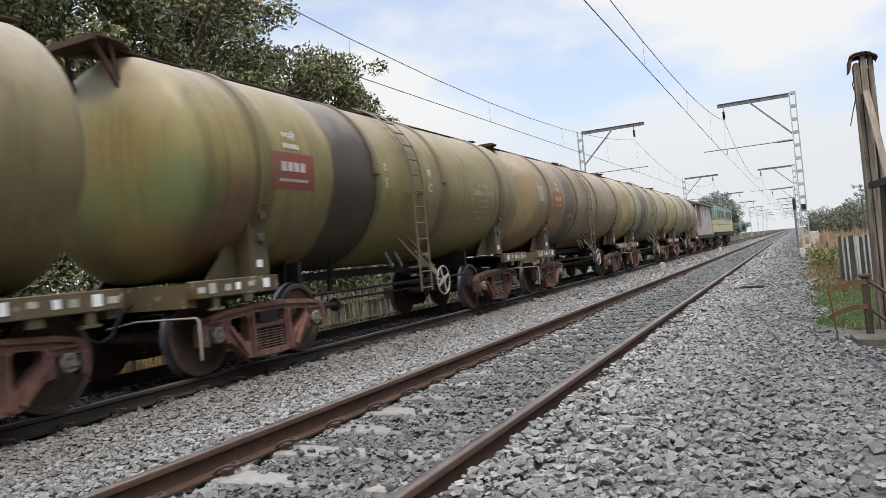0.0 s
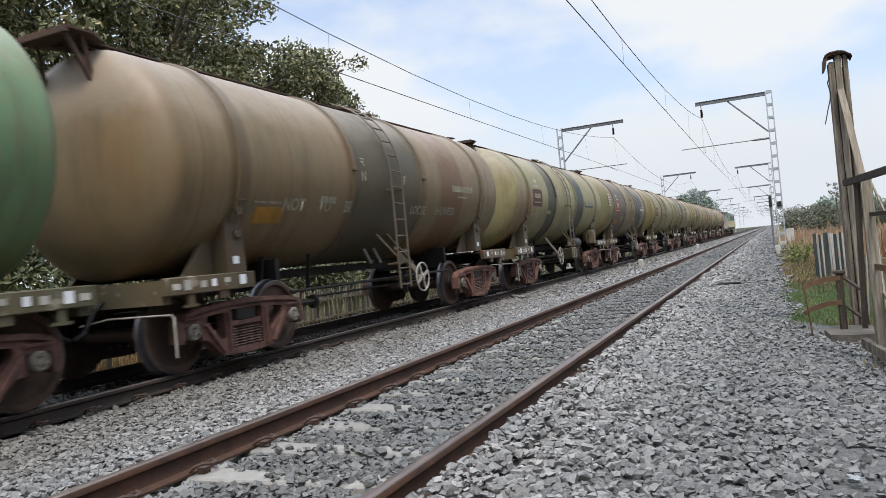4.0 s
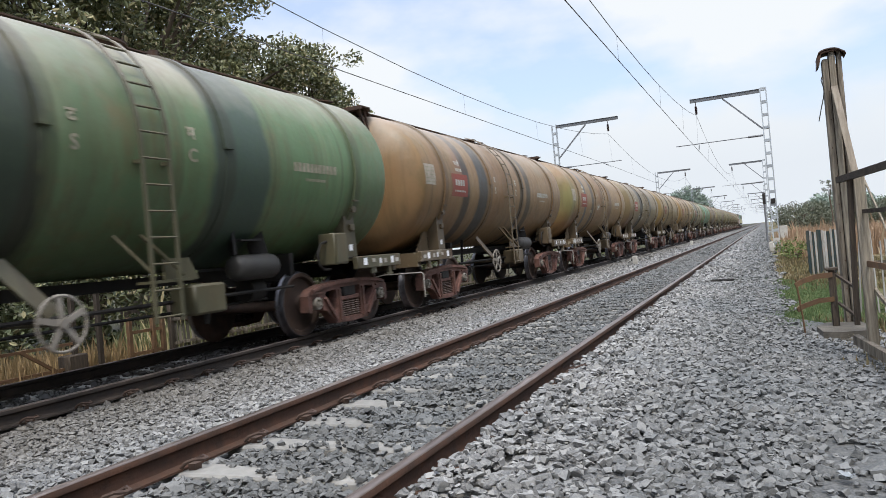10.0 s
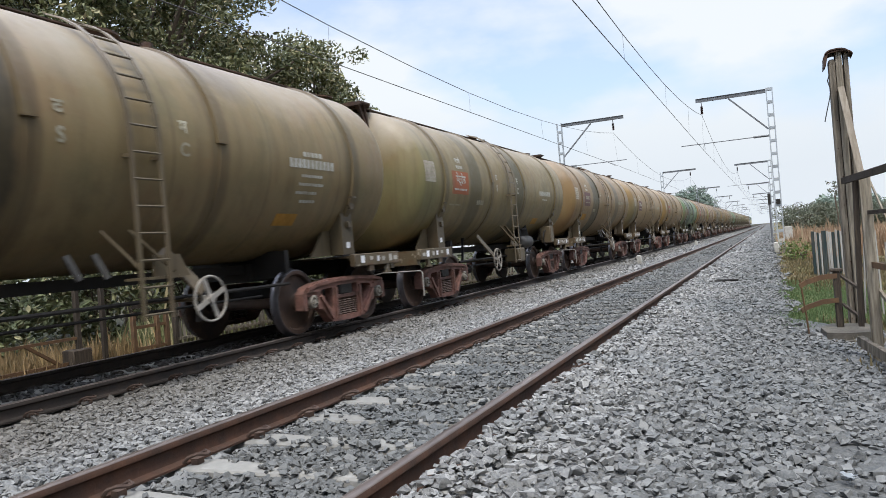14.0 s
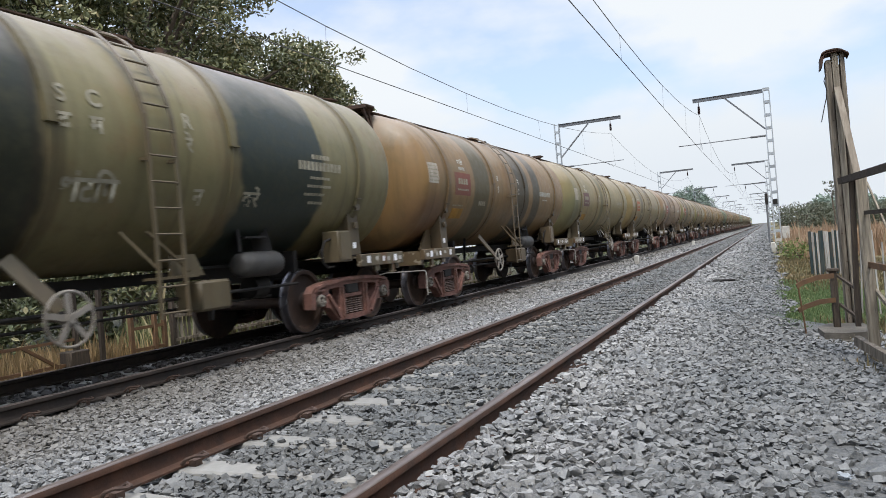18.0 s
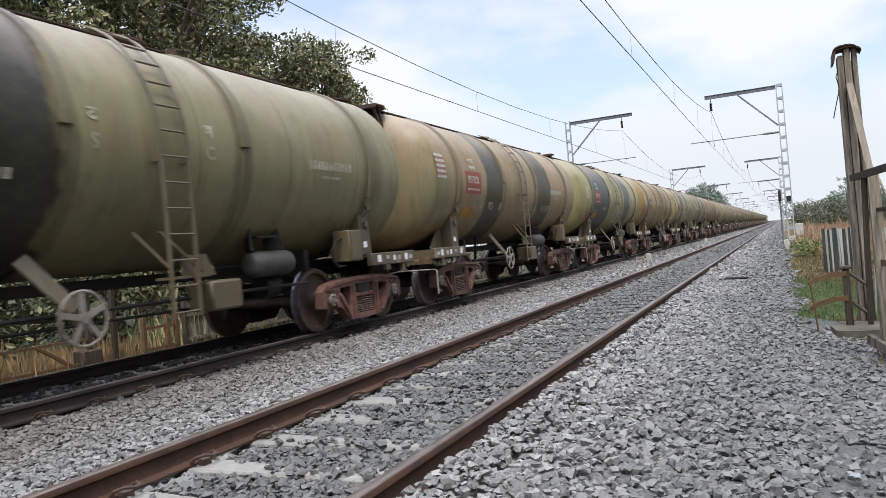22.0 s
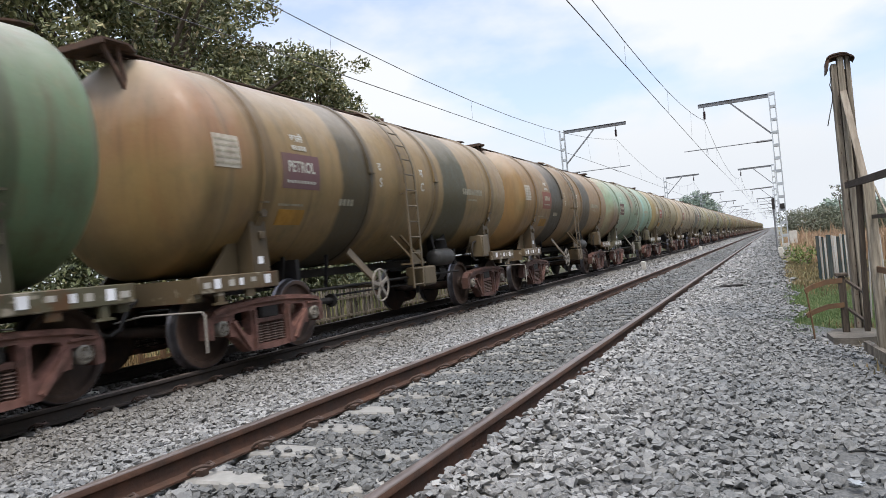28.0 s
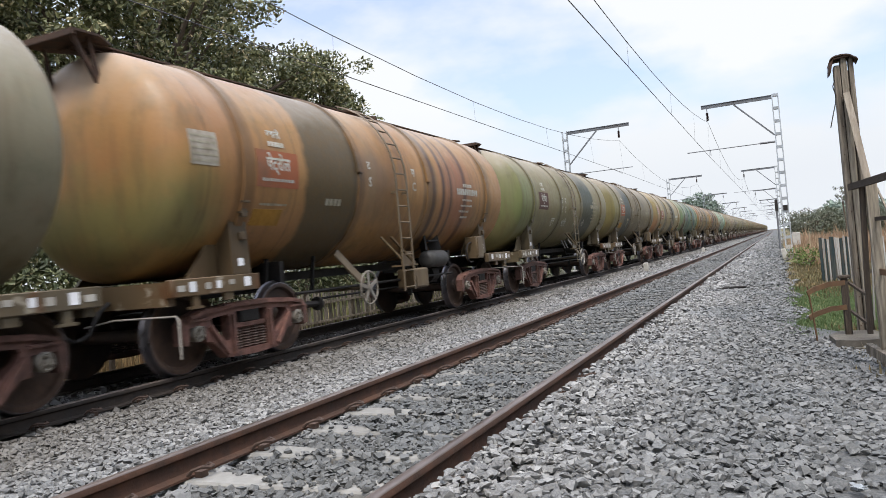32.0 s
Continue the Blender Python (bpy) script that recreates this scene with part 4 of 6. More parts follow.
# order from the front of the train: colour, blotch, variant, bands, corner panel, sign, sign text, orange plate, words for the label
FLEET = [
    ("8c886c", "7c7458", "A", [(1.5, 2.4, "6a6650")], "", "", "", 0, "pale olive"),
    ("868468", "6e6a50", "B", [(-3.0, -1.8, "3c3c36")], "white", "", "", 0, "pale grey-green, dark-banded"),
    ("7a7056", "6a5c44", "B", [(-2.8, -1.8, "5a4c3c")], "white", "orange", "", 1, "brown-olive"),
    ("74733c", "5e4e34", "B", [(-2.75, -1.5, "3c3028")], "", "red", "", 0, "olive-green"),
    ("787654", "626448", "A", [(-3.0, -1.55, "22302b")], "", "red", "पेट्रोल", 1, "khaki, dark-banded"),
    ("6c6b38", "5c5a34", "B", [(-1.6, -0.9, "4a4a2c")], "", "maroon", "", 0, "bright olive-green"),
    ("6e6a4c", "60563e", "B", [(-4.3, -1.6, "54483a"), (1.25, 3.3, "2a272a")], "stripes", "red", "पेट्रोल", 1, "brownish olive"),
    ("828864", "746c50", "A", [(-2.35, -1.5, "383628"), (1.3, 2.3, "222e29")], "", "maroon", "", 0, "pale green, dark-banded"),
    ("665c44", "6e5234", "B", [(-1.4, 1.0, "524c3a"), (2.0, 3.2, "705238")], "", "", "", 1, "dark brown"),
    ("4c8462", "3c6e54", "A", [(-3.0, -2.0, "4a9a8c"), (1.4, 2.2, "2f5a44")], "", "red", "", 0, "bright green"),
    ("7c7c62", "6a6650", "B", [(-4.3, -2.7, "625a46"), (-2.7, -1.4, "40423a"), (1.6, 2.4, "8a8468")], "stripes", "red", "", 1, "grey-green"),
    ("7a6230", "645432", "B", [(1.2, 1.95, "4a4434")], "", "rose", "", 1, "ochre-brown"),
    ("70602f", "625030", "A", [(-4.1, -3.9, "2a2522"), (-2.0, -1.5, "4e442e")], "", "rose", "", 1, "ochre-olive"),
    ("665e42", "584c38", "B", [(-2.35, -1.4, "302e25"), (1.4, 1.85, "2a2f31")], "", "red", "", 0, "dark khaki"),
    ("80683e", "7a5434", "A", [(-3.4, -3.1, "4a5258"), (-2.2, -1.8, "46403a"), (1.3, 1.9, "6a5238")], "white", "red", "", 0, "orange-brown, green-mottled"),
    ("7c6440", "6e5034", "A", [(-3.3, -2.9, "443c34"), (-2.3, -1.7, "3e4040"), (0.9, 1.2, "4a4030"), (1.5, 1.9, "463c2c")], "white", "red", "", 0, "rusty tan"),
    ("3a6e4c", "2e563e", "A", [(-3.5, -1.5, "3a443a"), (0.9, 2.0, "44544a")], "lines", "maroon", "", 0, "dark green"),
    ("74602f", "685230", "B", [(-2.2, -1.8, "5c4c30")], "white", "rose", "", 1, "brown-khaki"),
    ("7c6636", "705a34", "B", [(1.6, 2.0, "6a5634")], "white", "purple", "PETROL", 0, "sandy brown"),
    ("766238", "6a5030", "B", [(-2.5, -1.5, "4a442c"), (1.9, 2.7, "5c5034")], "white", "purple", "", 1, "sandy brown, dark-banded"),
    ("6e6640", "5e5636", "A", [(0.4, 1.0, "4e482e"), (-2.9, -2.2, "5a5034")], "white", "orange", "पेट्रोल", 2, "olive-khaki"),
    ("6e6444", "5e5438", "B", [(-2.8, -1.6, "463e2e")], "white", "red", "", 2, "olive-brown"),
    ("7e6c5a", "6e5a48", "A", [(-3.0, -2.0, "5c4c40")], "white", "red", "", 0, "pinkish brown"),
    ("746c4a", "626444", "B", [(-2.6, -1.9, "5a523a")], "white", "orange", "", 1, "olive-brown"),
    ("7c7448", "646442", "B", [(-0.9, -0.4, "66603e")], "white", "purple", "", 1, "khaki"),
    ("735a2e", "63502e", "A", [(-2.8, -1.75, "50482e"), (0.4, 1.5, "3c3626"), (1.9, 2.6, "3c3626")], "white", "rose", "", 1, "ochre-brown, dark-banded"),
    ("686a48", "5c6044", "A", [(-3.0, -1.55, "20261d"), (1.3, 3.2, "1e2c2a")], "white", "red", "PETROL", 0, "grey-olive, slate-banded"),
    ("82825f", "707052", "A", [(-2.9, -1.65, "24342a"), (1.9, 3.2, "48523f"), (4.7, 5.6, "3a4a3e")], "stripes", "red", "पेट्रोल", 0, "grey-green, dark-banded"),
    ("7e6c38", "6e5a34", "B", [(1.8, 2.9, "5c5034")], "white", "grey", "", 0, "khaki-ochre"),
    ("838a62", "707858", "A", [(-4.25, -1.6, "30353a"), (1.6, 2.9, "44484a")], "white", "red", "PETROL", 1, "pale grey-green, dark-banded"),
    ("84785a", "756c50", "A", [(-2.7, -1.6, "37362a"), (1.3, 2.6, "3c3728")], "stripes", "red", "PETROL", 1, "beige, dark-banded"),
    ("6f7557", "62684e", "A", [(-4.35, -1.5, "26251e")], "stripes", "red", "", 1, "dark olive and grey-green"),
    ("7a7c5c", "6c7052", "B", [(-3.0, -2.4, "686a4c")], "stripes", "rose", "", 1, "pale olive"),
    ("84866a", "74765c", "A", [(-2.75, -1.55, "362f2b")], "stripes", "red", "PETROL", 1, "grey-green, dark-banded"),
    ("908a76", "7e7662", "B", [(-4.2, -3.6, "706a58")], "", "red", "", 1, "beige-grey"),
    ("7e7a58", "6e6a48", "B", [(-2.8, -2.0, "5c563c")], "white", "red", "", 1, "khaki"),
    ("74a090", "785c48", "A", [(2.2, 2.8, "88aea0")], "", "maroon", "", 0, "pale teal, rust-blotched"),
    ("765c2e", "66502c", "A", [(-2.8, -1.5, "2c2819"), (1.3, 2.4, "38301e"), (0.1, 0.45, "564a2c")], "white", "rose", "", 1, "ochre-brown, dark-banded"),
    ("76643a", "685430", "A", [(-2.4, -1.45, "463f2c"), (1.5, 2.8, "42402a")], "white", "purple", "PETROL", 1, "brown-khaki, camouflage-banded"),
    ("467458", "3a5a4a", "A", [(-2.9, -2.1, "2a3630"), (1.5, 3.0, "2a4644"), (-1.6, -0.6, "3a6458")], "lines", "grey", "", 0, "teal-green"),
    ("827a52", "706844", "A", [(-2.5, -1.75, "4c4832"), (0.4, 2.3, "3a3a28")], "stripes", "red", "पेट्रोल", 3, "beige-khaki"),
    ("4a4828", "403e24", "A", [(-3.0, -1.7, "26302a")], "", "orange", "पेट्रोल", 1, "olive, dark-banded"),
    ("646640", "565836", "B", [(1.4, 3.0, "28301f")], "", "maroon", "पेट्रोल", 0, "olive-green"),
    ("97703a", "8a5c34", "A", [(-2.95, -1.55, "55482f"), (1.3, 1.5, "4a3428"), (1.8, 1.95, "46302a"), (2.2, 2.3, "4a3428"), (2.9, 3.1, "5a3a2a")], "white", "orange", "पेट्रोल", 1, "orange-brown"),
    ("74786a", "646656", "A", [(-3.0, -1.8, "4e4e42")], "white", "red", "", 1, "grey-green"),
    ("72725a", "62624a", "B", [(-2.8, -1.8, "4e4a3a")], "white", "red", "", 1, "khaki"),
]
# darker stains on single tanks: along, up, reach, colour
SPOTS = {33: [(-5.25, 2.5, 1.3, "2c4656"), (-5.0, 2.4, 0.7, "22344a")], 3: [(-4.9, 1.9, 0.9, "5a3a2c"), (-5.5, 2.3, 0.6, "46683e")], 4: [(-5.1, 2.6, 1.5, "4c5a40")],
         5: [(-2.1, 2.15, 0.2, "2c2c28"), (-1.4, 3.6, 0.9, "4e3a30")], 6: [(-5.2, 2.6, 1.2, "566244")], 7: [(-4.6, 1.9, 1.2, "6a4e3c")], 9: [(-4.7, 2.2, 0.8, "7a4c3c")],
         10: [(-5.1, 1.9, 1.5, "3c5448"), (-4.6, 2.0, 0.5, "5a4a44")], 12: [(-4.2, 2.6, 0.4, "241f1e"), (-4.15, 1.9, 0.3, "2a2522")], 13: [(-5.1, 1.6, 0.8, "4a3228")],
         14: [(-5.3, 2.6, 0.9, "6c7648"), (-4.6, 1.8, 0.6, "6a4a38")], 15: [(-3.4, 2.9, 0.6, "6a4030")], 16: [(-4.9, 2.1, 0.9, "5c4438"), (-2.6, 3.9, 1.8, "8e968a"), (0.6, 4.1, 1.2, "8e968a"), (3.4, 2.6, 1.4, "3f7a54")],
         18: [(-5.2, 2.1, 1.2, "4a4e36")], 20: [(-5.1, 2.4, 1.1, "5c6440")], 21: [(-5.2, 2.4, 1.0, "56603e"), (-4.6, 2.7, 0.4, "8a5c40"), (1.6, 3.7, 0.5, "37302a")], 22: [(-5.2, 2.2, 0.7, "4c5c4e")],
         24: [(-5.2, 2.2, 1.2, "4c5c46")], 25: [(-4.9, 1.8, 0.9, "5a3c2a")], 26: [(2.3, 3.5, 0.9, "4c3428")], 28: [(-5.0, 2.0, 0.8, "5c4c38"), (-2.6, 3.1, 0.18, "403a2a")],
         29: [(-4.7, 1.7, 0.6, "6c4430")], 30: [(-5.2, 2.3, 0.9, "68745a"), (3.2, 3.0, 0.8, "8a7048")], 36: [(-5.0, 1.9, 1.1, "6a4234"), (-1.0, 2.9, 0.6, "7a5444")], 38: [(-5.2, 3.2, 0.9, "7c5238")],
         39: [(-4.7, 1.8, 0.9, "5c4030"), (-1.0, 2.4, 0.9, "3e6e5c")], 40: [(-5.5, 1.9, 0.9, "7c563e"), (-4.9, 2.6, 0.5, "8a5a40")], 41: [(1.5, 3.2, 0.35, "2c2a1c"), (2.0, 2.9, 0.2, "2c2a1c"), (-5.0, 2.6, 1.3, "666a34")],
         42: [(-5.1, 2.5, 1.3, "56703e")], 43: [(-5.4, 1.9, 0.9, "66703e"), (-1.0, 2.6, 0.9, "5c4432"), (2.6, 2.5, 1.2, "84482e")]}
AHEAD, PITCH = 3, 12.42


# small unevenness of the train's pace: seconds, metres
PACE_T = (0, 1, 2, 3, 6, 7, 8, 9, 10, 11, 12, 13, 14, 17, 18, 19, 20, 21, 23, 24, 27, 30, 31, 32)
PACE_D = (-0.03, 0.09, -0.43, -0.33, -0.12, -0.05, -0.06, 0.04, 0.07, 0.0, -0.41, -0.40, -0.30, -0.24, -0.10, 0.0, -0.05, -0.10, 0.0, 0.05, 0.03, 0.0, -0.12, 0.0)


def travel(t):
    return 12.02 + 15.573 * t + 0.00105 * t * t - 0.00008 * t ** 3 + float(np.interp(t, PACE_T, PACE_D))


protos = {v: tank_wagon(v) for v in "AB"}
TRAIN = []


def mark(w, name, mesh, material=None, label=""):
    ob = part(name, mesh, material, w, label)
    return tagged(ob, kind="stuff") if name == "lettering" else ob


def dress(w, base, blot, bands, panel, sign, words, plate, index):
    """Give a wagon its paint and its markings."""
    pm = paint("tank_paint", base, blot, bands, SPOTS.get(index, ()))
    r, g, b = (int(base[k:k + 2], 16) for k in (0, 2, 4))
    dusty = "%02x%02x%02x" % (int(r * 0.36 + 15), int(g * 0.36 + 14), int(b * 0.36 + 13))
    fm = paint("saddle_paint", dusty, "4a443a", [], rusty=0.1)
    um = paint("frame_paint", dusty, "4a4034", [], peel=True, rusty=0.1)
    for o in w.children_recursive:
        kind = o.name.split(".")[0]
        if kind in PAINTED or kind in DUSTY:
            o.material_slots[0].link = "OBJECT"
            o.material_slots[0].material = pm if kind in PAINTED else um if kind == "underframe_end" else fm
    if panel == "stripes":
        p = mark(w, "panel", patch(-5.40, -4.97, 2.58, 3.08), WHITE, "white painted panel with dull red stripes")
        for k in range(4):
            mark(p, "stripe", patch(-5.40, -4.97, 2.64 + k * 0.11, 2.69 + k * 0.11, 0.008), REDS)
    elif panel == "lines":
        mark(w, "lettering", bars([(-5.36, -4.86, 2.72 + k * 0.1, 2.76 + k * 0.1, 2) for k in range(3)], WHITE))
    elif panel:
        p = mark(w, "panel", patch(-5.32, -4.84, 2.50, 2.92), PANELW, "off-white painted panel of fine writing")
        mark(p, "lettering", bars([(-5.30, -4.86, 2.54 + k * 0.075, 2.565 + k * 0.075, 5 + k % 3) for k in range(5)], FADED))
    so = SIGN_SHIFT.get(index, 0.0)
    if sign:
        s = mark(w, "sign", patch(so - 3.96, so - 3.04, 2.30, 2.80), SIGNM[sign], "dull " + sign + " painted warning panel")
        if words:
            mark(s, "lettering", lettering(words, so - 3.5, 2.54, 0.22 if words[0] == "P" else 0.25, WHITE, 0.85, 0.009))
            mark(s, "lettering", bars([(so - 3.86, so - 3.14, 2.38, 2.42, 9)], WHITE, 0.009))
        else:
            mark(s, "lettering", bars([(so - 3.78, so - 3.22, 2.54, 2.67, 4), (so - 3.82, so - 3.18, 2.40, 2.44, 7)], PALE if sign == "red" else FADED, 0.009))
        mark(w, "lettering", lettering("खाली", so - 3.5, 2.99, 0.15, WHITE))
        mark(w, "lettering", bars([(so - 3.67, so - 3.31, 2.86, 2.93, 5)], WHITE))
    if plate in (1, 3):
        mark(w, "plate", patch(so - 3.95, so - 3.32, 1.80, 2.01), YELLOW, "faded orange painted plate")
    if plate > 1:
        mark(w, "plate", patch(2.48, 2.98, 1.66, 1.82), YELLOW, "faded orange painted plate")
    if index == 7:
        mark(w, "plate", patch(2.45, 3.75, 2.40, 2.60), BLUEP, "slate-blue painted number panel")
    # class letters on either side of the ladder, wagon number towards the front
    if index in (6, 26):
        rows = (("S", -1.34, 2.88, 0.25), ("C", -0.95, 2.88, 0.25), ("R", 0.35, 2.80, 0.25), ("द", -1.34, 2.60, 0.26), ("म", -0.96, 2.60, 0.26), ("रे", 0.34, 2.52, 0.26), ("शंटिंग", -1.02, 1.92, 0.35), ("न", 0.55, 1.92, 0.28), ("करें", 1.55, 1.92, 0.28), ("लूज", -2.4, 1.95, 0.3))
    elif index == 27:
        rows = (("N", -1.3, 2.86, 0.2), ("F", -0.95, 2.86, 0.2), ("R", 0.35, 2.82, 0.2), ("द", -1.3, 2.6, 0.22), ("म", -0.95, 2.6, 0.22), ("लूज", -2.35, 2.1, 0.3), ("शंटिंग", -1.0, 2.1, 0.3), ("न", 0.5, 2.1, 0.26), ("करें", 1.6, 2.1, 0.28))
    elif index in BIG:
        rows = (("S", -1.31, 2.26, 0.27), ("C", -0.95, 2.26, 0.27), ("R", 0.35, 2.22, 0.27), ("द", -1.34, 2.53, 0.28), ("म", -0.96, 2.53, 0.28), ("रे", 0.32, 2.5, 0.28), ("शंटिंग", -0.9, 1.84, 0.26), ("न", 0.55, 1.84, 0.24), ("करें", 1.68, 1.84, 0.24), ("लूज", -2.2, 1.9, 0.26))
    elif index in NOTTO:
        rows = (("NOT", -3.1, 1.98, 0.24), ("TO", -2.3, 1.98, 0.24), ("BE", -1.6, 1.98, 0.24), ("LOOSE", 1.0, 1.98, 0.22), ("SHUNTED", 2.3, 1.98, 0.22), ("न", -1.2, 2.75, 0.2), ("N", -1.2, 2.5, 0.22), ("F", 0.3, 2.5, 0.22))
    elif index not in (14, 34):
        rows = (("S", -1.15, 2.45, 0.22), ("C", 0.5, 2.45, 0.22), ("द", -1.15, 2.72, 0.22), ("म", 0.5, 2.72, 0.22))
    else:
        rows = (("N", -1.3, 2.75, 0.2), ("F", -0.9, 2.75, 0.2), ("R", 0.4, 2.75, 0.2), ("शंटिंग", -0.95, 2.24, 0.24))
    for ch, y, z, size in rows:
        mark(w, "lettering", lettering(ch, y, z, size, FADED if index % 5 == 1 or index in NOTTO else WHITE))
    mark(w, "lettering", bars([(2.55, 3.72, 2.47, 2.60, 11), (2.85, 3.4, 2.34, 2.38, 7)] + ([(2.9, 3.4, 2.64, 2.71, 5), (2.8, 3.45, 2.22, 2.26, 8), (2.75, 3.3, 2.1, 2.14, 7), (2.9, 3.3, 1.98, 2.02, 5)] if index in (3, 5, 6, 9, 13, 19, 21, 23, 26, 27, 35, 41, 42, 43) else []), WHITE if index in NUMBERED else FADED))
    if index % 3:
        mark(w, "lettering", bars([(-2.45, -2.0, 2.1, 2.2, 4), (-4.0, -3.4, 2.06, 2.09, 8)], FADED))


PANELW = surf("panel_white", "aaa294", "948a7c", 12, 0.7, 0.1, c3="857868", big=3.0)
SIGN_SHIFT = {12: 0.35, 37: 0.28, 42: 0.14, 27: 0.12, 43: -0.15, 33: -0.1, 3: -0.2}
NUMBERED = (6, 11, 14, 15, 20, 21, 22, 25, 30, 40, 43)
BIG, NOTTO = (6, 13, 26, 41, 42), (8, 30, 33, 34)
FADED = surf("faded_lettering", "a29c8a", "8e8874", 12, 0.8, 0.1, c3="746e5c", big=3.0)
for i, (base, blot, var, bands, panel, sign, words, plate, say) in enumerate(FLEET):
    w = copy_thing(protos[var], pose(TRACK2, travel(0) + (AHEAD - i) * PITCH, Z2))
    tagged(w, say + " steel tank wagon, grimy, rolling on red-brown bogies", "tank wagon", "tank wagons of the train")
    dress(w, base, blot, bands, panel, sign, words, plate, i)
    TRAIN.append((w, (AHEAD - i) * PITCH))
for v in protos.values():
    for o in (*v.children_recursive, v):
        bpy.data.objects.remove(o)
WHEELS = [o for w, _ in TRAIN for o in w.children if o.name.startswith("wheelset")]

VANP = surf("van_paint", "a09490", "b0a49e", 6, 0.7, 0.3, c3="6a5450")
# Locomotive paints paled and desaturated, taking in the haze of distance.
LOCOG = surf("loco_green", "6a8a74", "7a9682", 4, 0.5, 0.1, c3="6a8470")
LOCOC = surf("loco_cream", "a8a078", "b4ac88", 4, 0.5, 0.1, c3="8a8468")
LOCOY = surf("loco_yellow", "b2a888", "a89e80", 4, 0.5, 0.1)
GLASS = surf("dark_window", "20262a", "283034", 4, 0.15, 0.0)


def running_gear(w, spots):
    for y in spots:
        bogie(w, y)


van = thing("brake_van", "faded mauve-grey guard's van with open verandahs", "brake van", pose(TRACK2, travel(0) + AHEAD * PITCH + 12.1, Z2))
part("frame", Shape().soft(-1.4, 1.4, -5.6, 5.6, 0.95, 1.2, 0.02), BLACK, van)
part("cabin", Shape().soft(-1.35, 1.35, -3.1, 4.2, 1.2, 3.55, 0.03), VANP, van)
part("roof", Shape().plate([(-1.5, 3.5), (-1.45, 3.62), (-0.8, 3.82), (0.8, 3.82), (1.45, 3.62), (1.5, 3.5)], -5.5, 5.5, "y"), GREY, van)
for y in (-1.6, 0.4, 2.4):
    part("window", Shape().box(1.352, 1.37, y - 0.35, y + 0.35, 2.3, 3.0), GLASS, van)
for y in (-5.4, -4.3, -3.2, 4.3, 5.4):
    part("verandah_post", Shape().bar((1.3, y, 1.2), (1.3, y, 3.5), 0.07), VANP, van)
for y0, y1 in ((-5.4, -3.2), (4.3, 5.4)):
    part("railing", Shape().bar((1.3, y0, 2.1), (1.3, y1, 2.1), 0.05).bar((1.3, y0, 1.7), (1.3, y1, 1.7), 0.04).box(1.28, 1.30, y0, y1, 1.2, 1.68), VANP, van)
running_gear(van, (-3.8, 3.8))
TRAIN.append((van, AHEAD * PITCH + 12.1))

loco = thing("electric_locomotive", "green and cream electric locomotive with a yellow waist band", "locomotive", pose(TRACK2, travel(0) + AHEAD * PITCH + 28.2, Z2))
part("underframe", Shape().soft(-1.45, 1.45, -9.4, 9.4, 1.0, 1.35, 0.03), BLACK, loco)
part("lower_body", Shape().soft(-1.5, 1.5, -9.3, 9.3, 1.35, 2.05, 0.03), LOCOC, loco)
part("waist_band", Shape().soft(-1.51, 1.51, -9.31, 9.31, 2.05, 2.45, 0.02), LOCOY, loco)
part("upper_body", Shape().soft(-1.5, 1.5, -9.3, 9.3, 2.45, 3.65, 0.05), LOCOG, loco)
part("roof", Shape().plate([(-1.5, 3.62), (-1.2, 3.85), (1.2, 3.85), (1.5, 3.62)], -9.2, 9.2, "y").soft(-0.8, 0.8, -3, 3, 3.85, 4.05, 0.05), GREY, loco)
part("pantograph", Shape().bar((0, 6.0, 3.9), (0, 4.6, 4.4), 0.06).bar((0, 4.6, 4.4), (0, 5.6, 4.9), 0.05).bar((-0.9, 5.6, 4.92), (0.9, 5.6, 4.92), 0.06), DARKMETAL, loco)
for y in np.linspace(-7.4, 7.4, 9):
    part("grille", Shape().soft(1.501, 1.53, y - 0.5, y + 0.5, 2.65, 3.35, 0.02), GREY if int(y) % 2 else GLASS, loco)
for y in (-8.7, 8.7):
    part("cab_window", Shape().box(1.501, 1.52, y - 0.35, y + 0.35, 2.7, 3.35), GLASS, loco)
for x in (-0.7, 0.7):
    part("windscreen", Shape().box(x - 0.45, x + 0.45, -9.33, -9.301, 2.75, 3.4), GLASS, loco)
running_gear(loco, (-6.6, -4.4, 4.4, 6.6))
TRAIN.append((loco, AHEAD * PITCH + 28.2))


